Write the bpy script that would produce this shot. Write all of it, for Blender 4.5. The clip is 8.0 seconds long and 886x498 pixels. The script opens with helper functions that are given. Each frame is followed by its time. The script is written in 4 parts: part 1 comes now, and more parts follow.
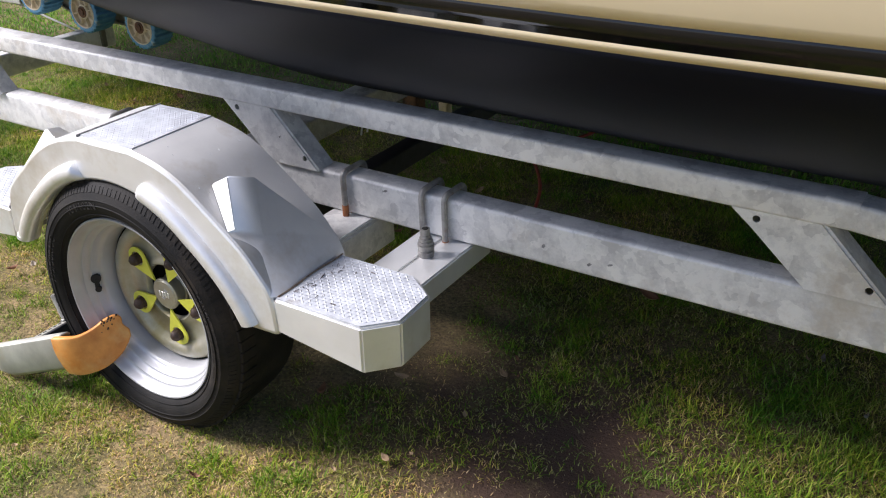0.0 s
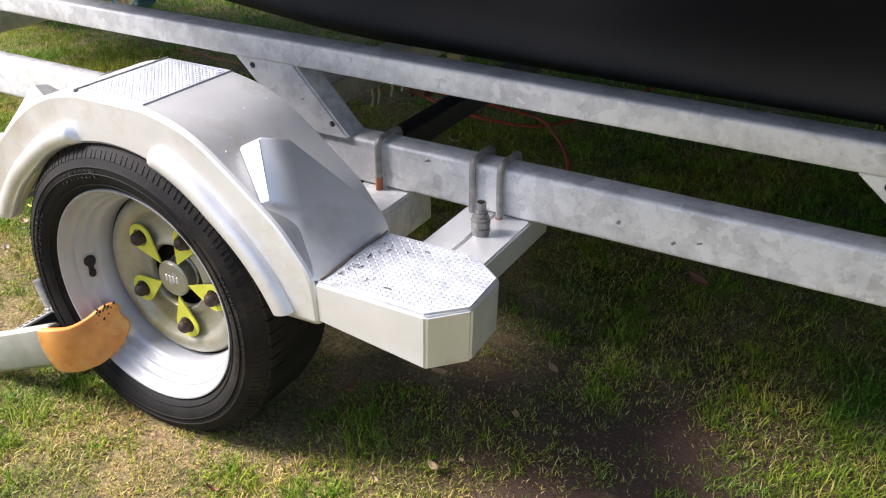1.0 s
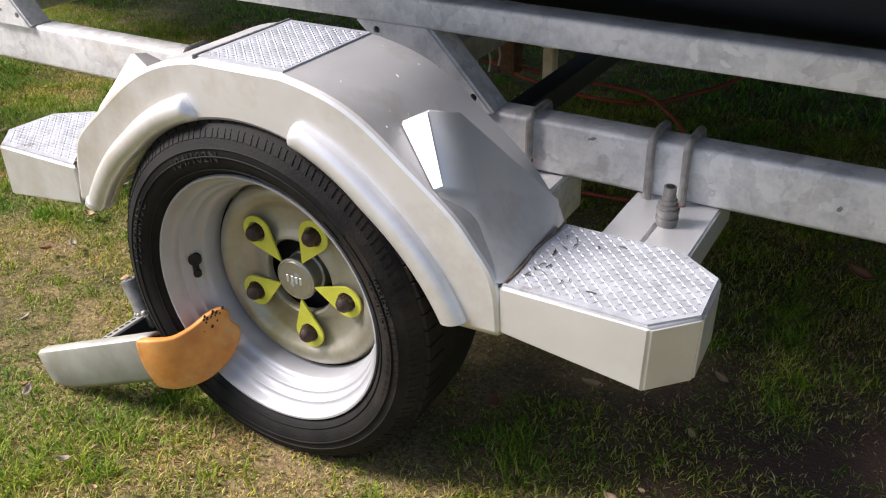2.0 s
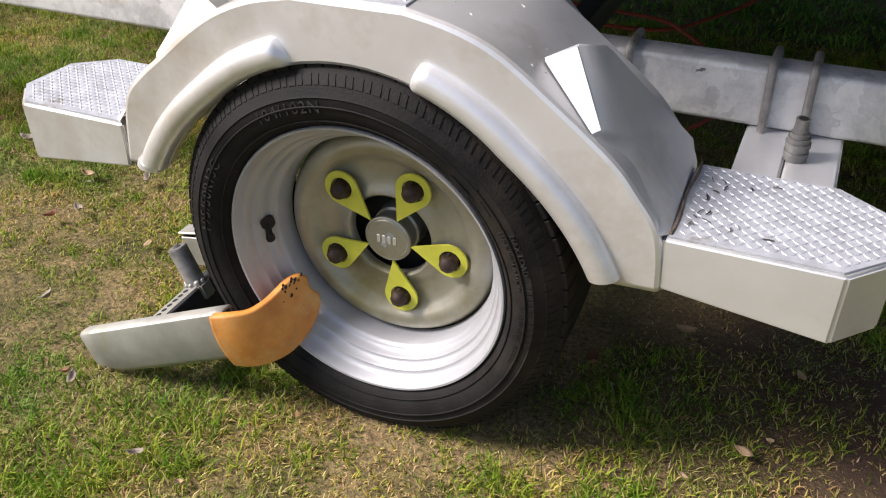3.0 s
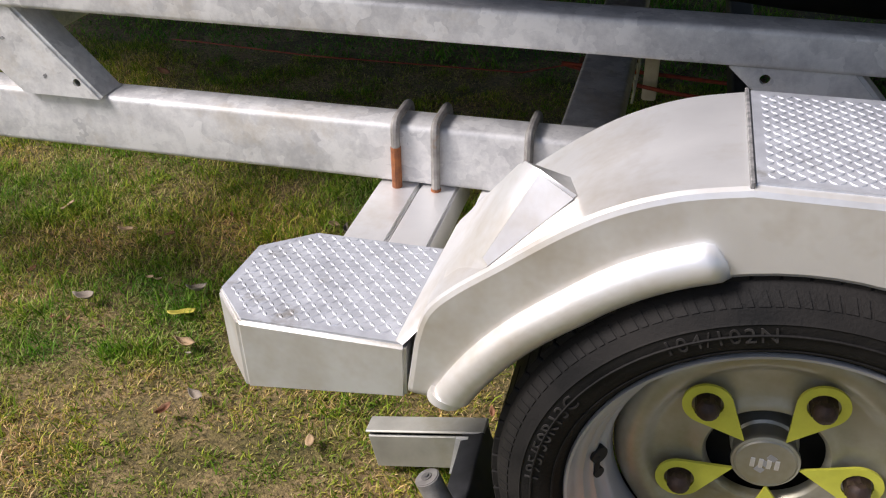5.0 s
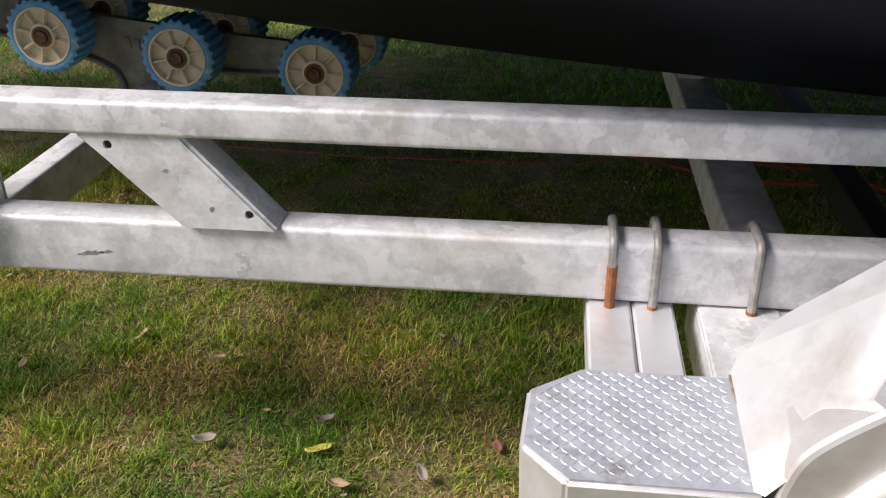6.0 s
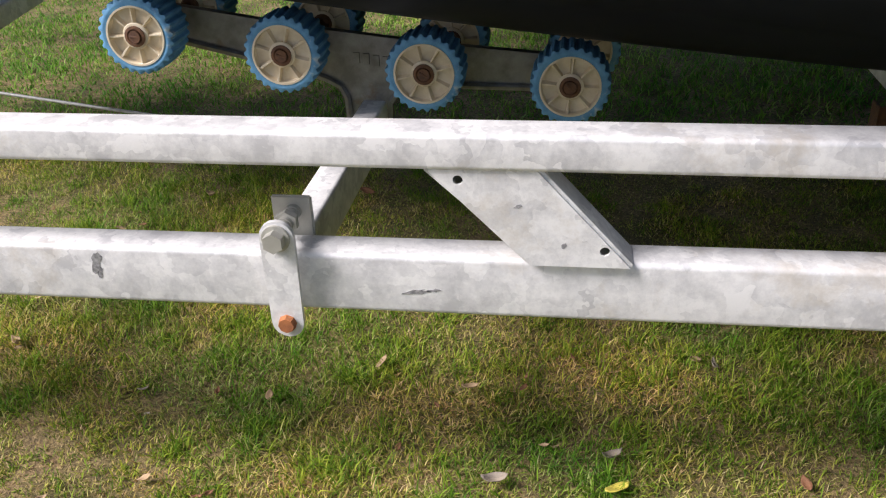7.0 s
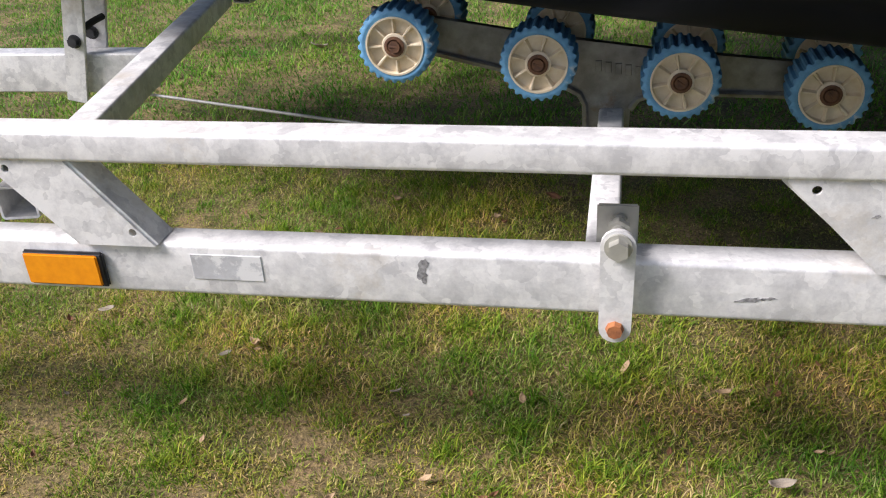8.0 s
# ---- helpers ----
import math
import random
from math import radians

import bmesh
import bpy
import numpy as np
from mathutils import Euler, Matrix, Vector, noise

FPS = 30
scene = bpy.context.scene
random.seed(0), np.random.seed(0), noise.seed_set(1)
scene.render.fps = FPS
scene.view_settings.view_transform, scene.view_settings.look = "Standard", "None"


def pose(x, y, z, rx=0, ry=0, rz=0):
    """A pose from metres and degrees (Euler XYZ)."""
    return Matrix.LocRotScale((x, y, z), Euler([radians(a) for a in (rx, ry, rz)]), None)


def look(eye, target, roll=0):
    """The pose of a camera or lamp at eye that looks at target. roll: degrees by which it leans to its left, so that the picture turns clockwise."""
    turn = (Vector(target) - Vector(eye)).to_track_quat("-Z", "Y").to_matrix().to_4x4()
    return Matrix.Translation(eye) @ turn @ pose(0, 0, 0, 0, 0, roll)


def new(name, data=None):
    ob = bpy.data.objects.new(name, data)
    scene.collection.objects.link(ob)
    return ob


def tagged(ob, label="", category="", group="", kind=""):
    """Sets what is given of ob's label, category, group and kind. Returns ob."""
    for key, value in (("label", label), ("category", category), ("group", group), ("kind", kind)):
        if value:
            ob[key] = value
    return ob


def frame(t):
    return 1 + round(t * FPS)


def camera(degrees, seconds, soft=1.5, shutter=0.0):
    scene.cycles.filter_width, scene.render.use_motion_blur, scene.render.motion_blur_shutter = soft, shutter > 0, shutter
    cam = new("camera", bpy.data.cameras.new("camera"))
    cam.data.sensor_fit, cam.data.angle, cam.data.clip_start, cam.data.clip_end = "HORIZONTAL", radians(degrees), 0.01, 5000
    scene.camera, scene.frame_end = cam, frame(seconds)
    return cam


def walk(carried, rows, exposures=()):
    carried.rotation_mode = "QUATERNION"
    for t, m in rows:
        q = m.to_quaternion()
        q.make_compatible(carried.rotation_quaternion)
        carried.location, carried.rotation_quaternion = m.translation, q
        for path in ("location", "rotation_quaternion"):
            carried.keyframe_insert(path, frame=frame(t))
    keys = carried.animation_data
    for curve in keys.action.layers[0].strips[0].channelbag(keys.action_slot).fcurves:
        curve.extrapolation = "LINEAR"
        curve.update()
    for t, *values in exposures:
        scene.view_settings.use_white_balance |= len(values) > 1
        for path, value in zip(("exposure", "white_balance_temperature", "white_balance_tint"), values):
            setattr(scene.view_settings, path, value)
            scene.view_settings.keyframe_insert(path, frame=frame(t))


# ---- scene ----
cam = camera(52.5, 8.0, 1.15)
PATH = [
    (0, (1.197, -0.898, 1.049), (0.224, 0.575, 0.11), -2.0),
    (0.5, (1.105, -0.855, 0.993), (0.164, 0.637, 0.049), -1.4),
    (1, (0.978, -0.841, 0.939), (0.094, 0.677, -0.016), -0.4),
    (1.5, (0.839, -0.811, 0.884), (-0.067, 0.686, -0.086), -1.0),
    (1.7, (0.779, -0.785, 0.866), (-0.135, 0.71, -0.099), -1.2),
    (2.8, (0.496, -0.807, 0.829), (-0.225, 0.709, -0.258), -0.7),
    (3, (0.441, -0.807, 0.819), (-0.251, 0.709, -0.286), -0.9),
    (3.5, (0.296, -0.807, 0.811), (-0.339, 0.735, -0.293), -1.8),
    (4, (0.167, -0.777, 0.801), (-0.44, 0.792, -0.28), -1.8),
    (4.5, (0.028, -0.701, 0.812), (-0.461, 0.905, -0.275), -1.2),
    (4.7, (-0.03, -0.659, 0.824), (-0.517, 0.944, -0.269), -1.3),
    (5.8, (-0.432, -0.646, 0.867), (-0.651, 1.108, -0.07), 0.3),
    (6, (-0.509, -0.638, 0.868), (-0.738, 1.116, -0.065), -0.7),
    (6.5, (-0.702, -0.605, 0.865), (-0.961, 1.138, -0.081), -2.2),
    (7, (-0.885, -0.597, 0.892), (-1.178, 1.136, -0.063), -2.8),
    (7.5, (-1.079, -0.639, 0.904), (-1.424, 1.086, -0.048), -3.1),
    (8, (-1.221, -0.668, 0.927), (-1.602, 1.051, -0.021), -3.9),
]
EXPOSURES = [(0.0, 0.74, 6100, 17), (0.5, 0.79, 6150, 17), (1.0, 1.11, 6250, 17), (1.7, 0.78, 6350, 17), (3.0, 0.49, 6450, 17), (3.5, 0.47, 6450, 17), (4.5, 0.23, 6400, 17), (6.0, 0.13, 6350, 17), (6.5, 0.20, 6350, 17), (7.0, 0.45, 6300, 17), (8.0, 0.45, 6250, 17)]
walk(cam, [(t, look(eye, target, roll)) for t, eye, target, roll in PATH], EXPOSURES)


# ---- world and light ----
world = bpy.data.worlds.new("sky")
scene.world = world
world.use_nodes = True
wn = world.node_tree
sky = wn.nodes.new("ShaderNodeTexSky")
sky.sky_type = "NISHITA"
sky.sun_disc = False
SUN_FROM = Vector((-0.95, -0.42, 1.0)).normalized()   # towards the sun
sky.sun_elevation = math.asin(SUN_FROM.z)
sky.sun_rotation = math.atan2(SUN_FROM.x, SUN_FROM.y)
sky.dust_density = 2.0
wn.links.new(sky.outputs["Color"], wn.nodes["Background"].inputs["Color"])
wn.nodes["Background"].inputs["Strength"].default_value = 0.096
sun = new("sun", bpy.data.lights.new("sun", "SUN"))
sun.data.energy = 4.4
sun.data.angle = radians(20)
sun.data.color = (1.0, 0.965, 0.925)
sun.matrix_world = look(SUN_FROM * 30, (0, 0, 0))


# ---- materials ----
def material(name):
    m = bpy.data.materials.new(name)
    m.use_nodes = True
    return m, m.node_tree.nodes, m.node_tree.links, m.node_tree.nodes["Principled BSDF"]


def ramp(nodes, stops):
    r = nodes.new("ShaderNodeValToRGB")
    el = r.color_ramp.elements
    while len(el) < len(stops):
        el.new(0.5)
    for e, (p, c) in zip(el, stops):
        e.position, e.color = p, (*c, 1)
    return r


def noise_tex(nodes, links, scale, detail=4, rough=0.6, stretch=None):
    tc = nodes.new("ShaderNodeTexCoord")
    n = nodes.new("ShaderNodeTexNoise")
    n.inputs["Scale"].default_value, n.inputs["Detail"].default_value, n.inputs["Roughness"].default_value = scale, detail, rough
    if stretch:
        mp = nodes.new("ShaderNodeMapping")
        mp.inputs["Scale"].default_value = stretch
        links.new(tc.outputs["Object"], mp.inputs["Vector"])
        links.new(mp.outputs["Vector"], n.inputs["Vector"])
    else:
        links.new(tc.outputs["Object"], n.inputs["Vector"])
    return n


def surface(name, light, dark, scale=30, rough=(0.4, 0.6), metal=0.0, bump=0.1, fine=400, stains=None, stretch=None, spread=(0.35, 0.65), coat=0.0, stain_at=(0.58, 0.72), spec=0.5):
    """A surface with a coarse change of colour, stains of a third colour, fine grain in the gloss and a bump."""
    m, nodes, links, p = material(name)
    n1 = noise_tex(nodes, links, scale, 5, 0.6, stretch)
    r1 = ramp(nodes, [(spread[0], dark), (spread[1], light)])
    links.new(n1.outputs["Fac"], r1.inputs["Fac"])
    colour = r1.outputs["Color"]
    if stains:
        n3 = noise_tex(nodes, links, scale * 0.37, 6, 0.7)
        r3 = ramp(nodes, [(stain_at[0], (0, 0, 0)), (stain_at[1], (1, 1, 1))])
        links.new(n3.outputs["Fac"], r3.inputs["Fac"])
        mx = nodes.new("ShaderNodeMixRGB")
        links.new(r3.outputs["Color"], mx.inputs["Fac"])
        links.new(colour, mx.inputs["Color1"])
        mx.inputs["Color2"].default_value = (*stains, 1)
        colour = mx.outputs["Color"]
    links.new(colour, p.inputs["Base Color"])
    n2 = noise_tex(nodes, links, fine, 3)
    mr = nodes.new("ShaderNodeMapRange")
    mr.inputs["To Min"].default_value, mr.inputs["To Max"].default_value = rough
    links.new(n1.outputs["Fac"], mr.inputs["Value"])
    links.new(mr.outputs["Result"], p.inputs["Roughness"])
    p.inputs["Metallic"].default_value = metal
    p.inputs["Coat Weight"].default_value = coat
    p.inputs["Specular IOR Level"].default_value = spec
    if bump:
        b = nodes.new("ShaderNodeBump")
        b.inputs["Strength"].default_value, b.inputs["Distance"].default_value = bump, 0.002
        links.new(n2.outputs["Fac"], b.inputs["Height"])
        links.new(b.outputs["Normal"], p.inputs["Normal"])
    return m


def galvanised(name, light, dark, metal):
    """Zinc with spangle: broad cloudy patches, small crystals and a little white bloom."""
    m, nodes, links, p = material(name)
    tc = nodes.new("ShaderNodeTexCoord")
    v = nodes.new("ShaderNodeTexVoronoi")
    v.inputs["Scale"].default_value = 38
    n0 = noise_tex(nodes, links, 9, 4, 0.7)
    add = nodes.new("ShaderNodeVectorMath")
    add.operation = "MULTIPLY_ADD"
    add.inputs[1].default_value = (0.12, 0.12, 0.12)
    links.new(n0.outputs["Color"], add.inputs[0])
    links.new(tc.outputs["Object"], add.inputs[2])
    links.new(add.outputs["Vector"], v.inputs["Vector"])
    bw = nodes.new("ShaderNodeRGBToBW")
    links.new(v.outputs["Color"], bw.inputs["Color"])
    n1 = noise_tex(nodes, links, 22, 8, 0.75)
    mix = nodes.new("ShaderNodeMath")
    mix.operation = "MULTIPLY_ADD"
    mix.inputs[1].default_value = 0.26
    links.new(bw.outputs["Val"], mix.inputs[0])
    links.new(n1.outputs["Fac"], mix.inputs[2])
    r = ramp(nodes, [(0.46, dark), (0.60, tuple((a + b) / 2 for a, b in zip(light, dark))), (0.74, light)])
    links.new(mix.outputs["Value"], r.inputs["Fac"])
    n4 = noise_tex(nodes, links, 3.1, 7, 0.75)
    r4 = ramp(nodes, [(0.54, (0, 0, 0)), (0.72, (1, 1, 1))])
    links.new(n4.outputs["Fac"], r4.inputs["Fac"])
    mx = nodes.new("ShaderNodeMixRGB")
    links.new(r4.outputs["Color"], mx.inputs["Fac"])
    links.new(r.outputs["Color"], mx.inputs["Color1"])
    mx.inputs["Color2"].default_value = (0.56, 0.50, 0.41, 1)
    links.new(mx.outputs["Color"], p.inputs["Base Color"])
    mr = nodes.new("ShaderNodeMapRange")
    mr.inputs["To Min"].default_value, mr.inputs["To Max"].default_value = 0.38, 0.62
    links.new(mix.outputs["Value"], mr.inputs["Value"])
    links.new(mr.outputs["Result"], p.inputs["Roughness"])
    p.inputs["Metallic"].default_value = metal
    n2 = noise_tex(nodes, links, 160, 4)
    b = nodes.new("ShaderNodeBump")
    b.inputs["Strength"].default_value, b.inputs["Distance"].default_value = 0.18, 0.002
    links.new(n2.outputs["Fac"], b.inputs["Height"])
    links.new(b.outputs["Normal"], p.inputs["Normal"])
    return m


GALV = galvanised("galvanised steel", (0.84, 0.83, 0.805), (0.56, 0.555, 0.55), 0.18)
ALU = surface("aluminium sheet", (0.90, 0.895, 0.88), (0.79, 0.785, 0.775), 9, (0.28, 0.48), 0.55, 0.07, 300, stains=(0.56, 0.49, 0.38), spread=(0.3, 0.7), stain_at=(0.50, 0.76))
TREAD = surface("tread plate aluminium", (0.61, 0.63, 0.67), (0.46, 0.475, 0.51), 40, (0.50, 0.66), 0.38, 0.1, 500, stains=(0.26, 0.24, 0.21), stain_at=(0.60, 0.74))
RUBBER = surface("tyre rubber", (0.022, 0.020, 0.018), (0.009, 0.0088, 0.0085), 14, (0.55, 0.85), 0, 0.35, 300, stains=(0.050, 0.038, 0.028), stain_at=(0.52, 0.76), spec=0.16)
# Paler than the tyre: the sheen on the worn letters, put into colour.
LETTER = surface("worn tyre lettering, paled for sheen", (0.045, 0.042, 0.039), (0.022, 0.020, 0.019), 60, (0.5, 0.75), 0, 0.2, 300, spec=0.25)
RIM = surface("silver painted rim", (0.51, 0.515, 0.53), (0.42, 0.42, 0.425), 9, (0.44, 0.56), 0.40, 0.06, 500, stains=(0.42, 0.39, 0.32), stain_at=(0.58, 0.80))
DISC = surface("aged silver wheel disc", (0.53, 0.52, 0.47), (0.41, 0.39, 0.31), 11, (0.32, 0.48), 0.50, 0.06, 500, stains=(0.30, 0.26, 0.13), stain_at=(0.42, 0.66))
# Near-black that paints the shade inside holes; also the black webbing.
DARK = surface("dark hole shade and webbing", (0.02, 0.018, 0.015), (0.01, 0.01, 0.01), 40, (0.7, 0.9))
NUT = surface("brown wheel nut", (0.075, 0.045, 0.032), (0.035, 0.022, 0.018), 120, (0.4, 0.7), 0.3, 0.3, 900)
YELLOW = surface("yellow plastic", (0.76, 0.75, 0.085), (0.66, 0.65, 0.07), 40, (0.4, 0.55), 0, 0.05, 800)
ORANGE = surface("orange plastic", (0.80, 0.33, 0.065), (0.60, 0.21, 0.035), 26, (0.42, 0.6), 0, 0.15, 500, stains=(0.74, 0.42, 0.14), stain_at=(0.52, 0.70))
ZINC = surface("worn zinc plate", (0.52, 0.51, 0.45), (0.36, 0.35, 0.31), 14, (0.35, 0.6), 0.4, 0.15, 400, stains=(0.40, 0.37, 0.26))
DULLZINC = surface("dull zinc rod", (0.44, 0.42, 0.39), (0.27, 0.25, 0.23), 60, (0.45, 0.65), 0.4, 0.2, 500, stains=(0.30, 0.19, 0.11))
STEEL = surface("dull steel", (0.36, 0.35, 0.33), (0.20, 0.19, 0.18), 30, (0.4, 0.65), 0.6, 0.2, 500, stains=(0.22, 0.14, 0.08))
PINBROWN = surface("brown rusted pin", (0.20, 0.095, 0.045), (0.09, 0.045, 0.028), 90, (0.6, 0.85), 0.2, 0.4, 500)
RUST = surface("rusty steel", (0.46, 0.17, 0.06), (0.24, 0.09, 0.04), 70, (0.7, 0.95), 0.1, 0.5, 500)
BLACKSTEEL = surface("black steel, paint and shade", (0.055, 0.055, 0.06), (0.03, 0.03, 0.032), 40, (0.45, 0.7), 0.2, 0.1)
HULL = surface("black hull paint", (0.0075, 0.009, 0.016), (0.005, 0.006, 0.011), 3, (0.42, 0.55), 0, 0.04, 250, spec=0.09)
CREAM = surface("cream gelcoat", (0.86, 0.73, 0.49), (0.83, 0.70, 0.46), 2, (0.34, 0.44), 0, 0.01, 100, coat=0.08)
GLOSS = surface("black gloss gelcoat", (0.010, 0.011, 0.014), (0.008, 0.008, 0.010), 2, (0.06, 0.1), 0, 0.01, 100, coat=0.15, spec=0.35)
BLUE = surface("blue roller rubber", (0.15, 0.37, 0.58), (0.10, 0.27, 0.45), 60, (0.55, 0.75), 0, 0.2, 400, stains=(0.45, 0.53, 0.56), stain_at=(0.6, 0.68))
IVORY = surface("ivory nylon", (0.80, 0.70, 0.52), (0.66, 0.55, 0.37), 40, (0.4, 0.6), 0, 0.08, 400)
AMBER = surface("amber reflector", (0.90, 0.33, 0.01), (0.80, 0.27, 0.01), 90, (0.15, 0.25), 0, 0.05, 400)
FOIL = surface("worn foil label", (0.62, 0.63, 0.64), (0.46, 0.46, 0.47), 45, (0.4, 0.6), 0.2, 0.1, stains=(0.80, 0.80, 0.79), stain_at=(0.5, 0.56))
SCUFF = surface("dark scuff and seam shadow", (0.36, 0.35, 0.34), (0.13, 0.13, 0.13), 200, (0.6, 0.8))
REDROPE = surface("red cord", (0.40, 0.07, 0.035), (0.22, 0.04, 0.025), 90, (0.7, 0.9))
WIRE = surface("grey wire", (0.50, 0.50, 0.48), (0.32, 0.32, 0.30), 90, (0.5, 0.7), 0.3)


# ---- mesh tools ----
def link_mesh(name, bm, mat, parent=None, label="", smooth=None):
    me = bpy.data.meshes.new(name)
    bmesh.ops.recalc_face_normals(bm, faces=bm.faces)
    bm.to_mesh(me)
    bm.free()
    for mt in (mat if isinstance(mat, (list, tuple)) else [mat]):
        me.materials.append(mt)
    ob = new(name, me)
    if smooth is not None:
        me.shade_smooth()
        me.set_sharp_from_angle(angle=radians(smooth))
    if parent:
        ob.parent = parent
    if label:
        tagged(ob, label)
    return ob


def part(name, bm, mat, parent, label="", smooth=35):
    return link_mesh(name, bm, mat, parent, label, smooth)


def thing(name, at, label, category, group="", kind=""):
    ob = new(name)
    ob.location = at
    ob.empty_display_size = 0.05
    return tagged(ob, label, category, group, kind)


def box(bm, x0, x1, y0, y1, z0, z1, bevel=0.0, seg=2, m=None):
    r = bmesh.ops.create_cube(bm, size=1)
    vs = r["verts"]
    bmesh.ops.scale(bm, vec=(x1 - x0, y1 - y0, z1 - z0), verts=vs)
    bmesh.ops.translate(bm, vec=((x0 + x1) / 2, (y0 + y1) / 2, (z0 + z1) / 2), verts=vs)
    if m is not None:
        bmesh.ops.transform(bm, matrix=m, verts=vs)
    if bevel:
        es = list({e for v in vs for e in v.link_edges})
        bmesh.ops.bevel(bm, geom=es, offset=bevel, segments=seg, affect="EDGES")
    return bm


def boxes(*rows, bevel=0.002):
    bm = bmesh.new()
    for r in rows:
        box(bm, *r, bevel=bevel)
    return bm


def cylinder(bm, a, b, r0, r1=None, n=20, caps=True):
    a, b = Vector(a), Vector(b)
    d = b - a
    m = Matrix.Translation((a + b) / 2) @ d.to_track_quat("Z", "Y").to_matrix().to_4x4()
    return bmesh.ops.create_cone(bm, cap_ends=caps, segments=n, radius1=r0, radius2=r0 if r1 is None else r1, depth=d.length, matrix=m)["verts"]


def lathe(bm, profile, n=64, close=False):
    """Turns (radius, y) points round the Y axis."""
    rings = []
    for r, y in profile:
        rings.append([bm.verts.new((r * math.cos(a), y, r * math.sin(a))) for a in (2 * math.pi * i / n for i in range(n))])
    pairs = list(zip(rings, rings[1:])) + ([(rings[-1], rings[0])] if close else [])
    for p, q in pairs:
        for i in range(n):
            bm.faces.new((p[i], p[(i + 1) % n], q[(i + 1) % n], q[i]))
    return rings


def fillet(pts, r, n=4):
    """Rounds the corners of an open line of points."""
    out = [Vector(pts[0])]
    for a, b, c in zip(pts, pts[1:], pts[2:]):
        a, b, c = Vector(a), Vector(b), Vector(c)
        u, v = (a - b), (c - b)
        k = min(r, u.length * 0.45, v.length * 0.45)
        p, q = b + u.normalized() * k, b + v.normalized() * k
        out += [(1 - t) ** 2 * p + 2 * t * (1 - t) * b + t * t * q for t in (i / n for i in range(n + 1))]
    out.append(Vector(pts[-1]))
    return out


def tube(bm, pts, r, n=8, caps=True):
    pts = [Vector(p) for p in pts]
    rings, up = [], None
    for i, p in enumerate(pts):
        d = (pts[min(i + 1, len(pts) - 1)] - pts[max(i - 1, 0)]).normalized()
        if up is None:
            up = d.orthogonal().normalized()
        up = (up - d * up.dot(d)).normalized()
        s = d.cross(up)
        rings.append([bm.verts.new(p + r * (math.cos(a) * up + math.sin(a) * s)) for a in (2 * math.pi * j / n for j in range(n))])
    for p, q in zip(rings, rings[1:]):
        for j in range(n):
            bm.faces.new((p[j], p[(j + 1) % n], q[(j + 1) % n], q[j]))
    if caps:
        bm.faces.new(rings[0])
        bm.faces.new(rings[-1][::-1])
    return bm


def section(bm, w, h, r, a, b, wall=0.0035):
    """A rectangular hollow section from a to b, w across, h high, with rounded edges and open ends."""
    a, b = Vector(a), Vector(b)
    d = (b - a).normalized()
    side = d.cross(Vector((0, 0, 1))).normalized()
    up = side.cross(d)

    def ring(at, k):
        out = []
        for sx, sz, a0 in ((1, 1, 0), (-1, 1, 90), (-1, -1, 180), (1, -1, 270)):
            for j in range(5):
                t = radians(a0 + j * 22.5)
                rr = max(r - k, 0.001)
                out.append(bm.verts.new(at + side * (sx * (w / 2 - k - rr) + rr * math.cos(t)) + up * (sz * (h / 2 - k - rr) + rr * math.sin(t))))
        return out
    o0, o1, i0, i1 = ring(a, 0), ring(b, 0), ring(a, wall), ring(b, wall)
    n = len(o0)
    for j in range(n):
        k = (j + 1) % n
        for p, q in ((o0, o1), (o1, i1), (i1, i0), (i0, o0)):
            bm.faces.new((p[j], p[k], q[k], q[j]))
    return bm


def plate(bm, outline, holes, y, thick, n=14):
    """A flat plate in the XZ plane with round holes through it: outline (x, z), holes (x, z, radius)."""
    loops = [[bm.verts.new((x, y, z)) for x, z in outline]]
    for hx, hz, hr in holes:
        loops.append([bm.verts.new((hx + hr * math.cos(2 * math.pi * i / n), y, hz + hr * math.sin(2 * math.pi * i / n))) for i in range(n)])
    edges = [bm.edges.new((lp[i], lp[(i + 1) % len(lp)])) for lp in loops for i in range(len(lp))]
    got = bmesh.ops.triangle_fill(bm, use_beauty=True, use_dissolve=False, edges=edges)
    faces = [g for g in got["geom"] if isinstance(g, bmesh.types.BMFace)]
    ext = bmesh.ops.extrude_face_region(bm, geom=faces)
    bmesh.ops.translate(bm, vec=(0, thick, 0), verts=[g for g in ext["geom"] if isinstance(g, bmesh.types.BMVert)])
    return bm


def solid(ob, thickness, offset=-1):
    s = ob.modifiers.new("sheet", "SOLIDIFY")
    s.thickness, s.offset = thickness, offset
    return ob


# ---- ground ----
def ground_height(x, y):
    return 0.010 * noise.noise((x * 1.3, y * 1.3, 0.0)) + 0.004 * noise.noise((x * 7, y * 7, 3.0)) - 0.004


def spaced(a, b, step, far):
    near = list(np.arange(a, b, step))
    grow = [0.1 * 1.35 ** k for k in range(int(math.log(far / 0.1) / math.log(1.35)) + 1)]
    return [a - g for g in reversed(grow)] + near + [b + g for g in grow]


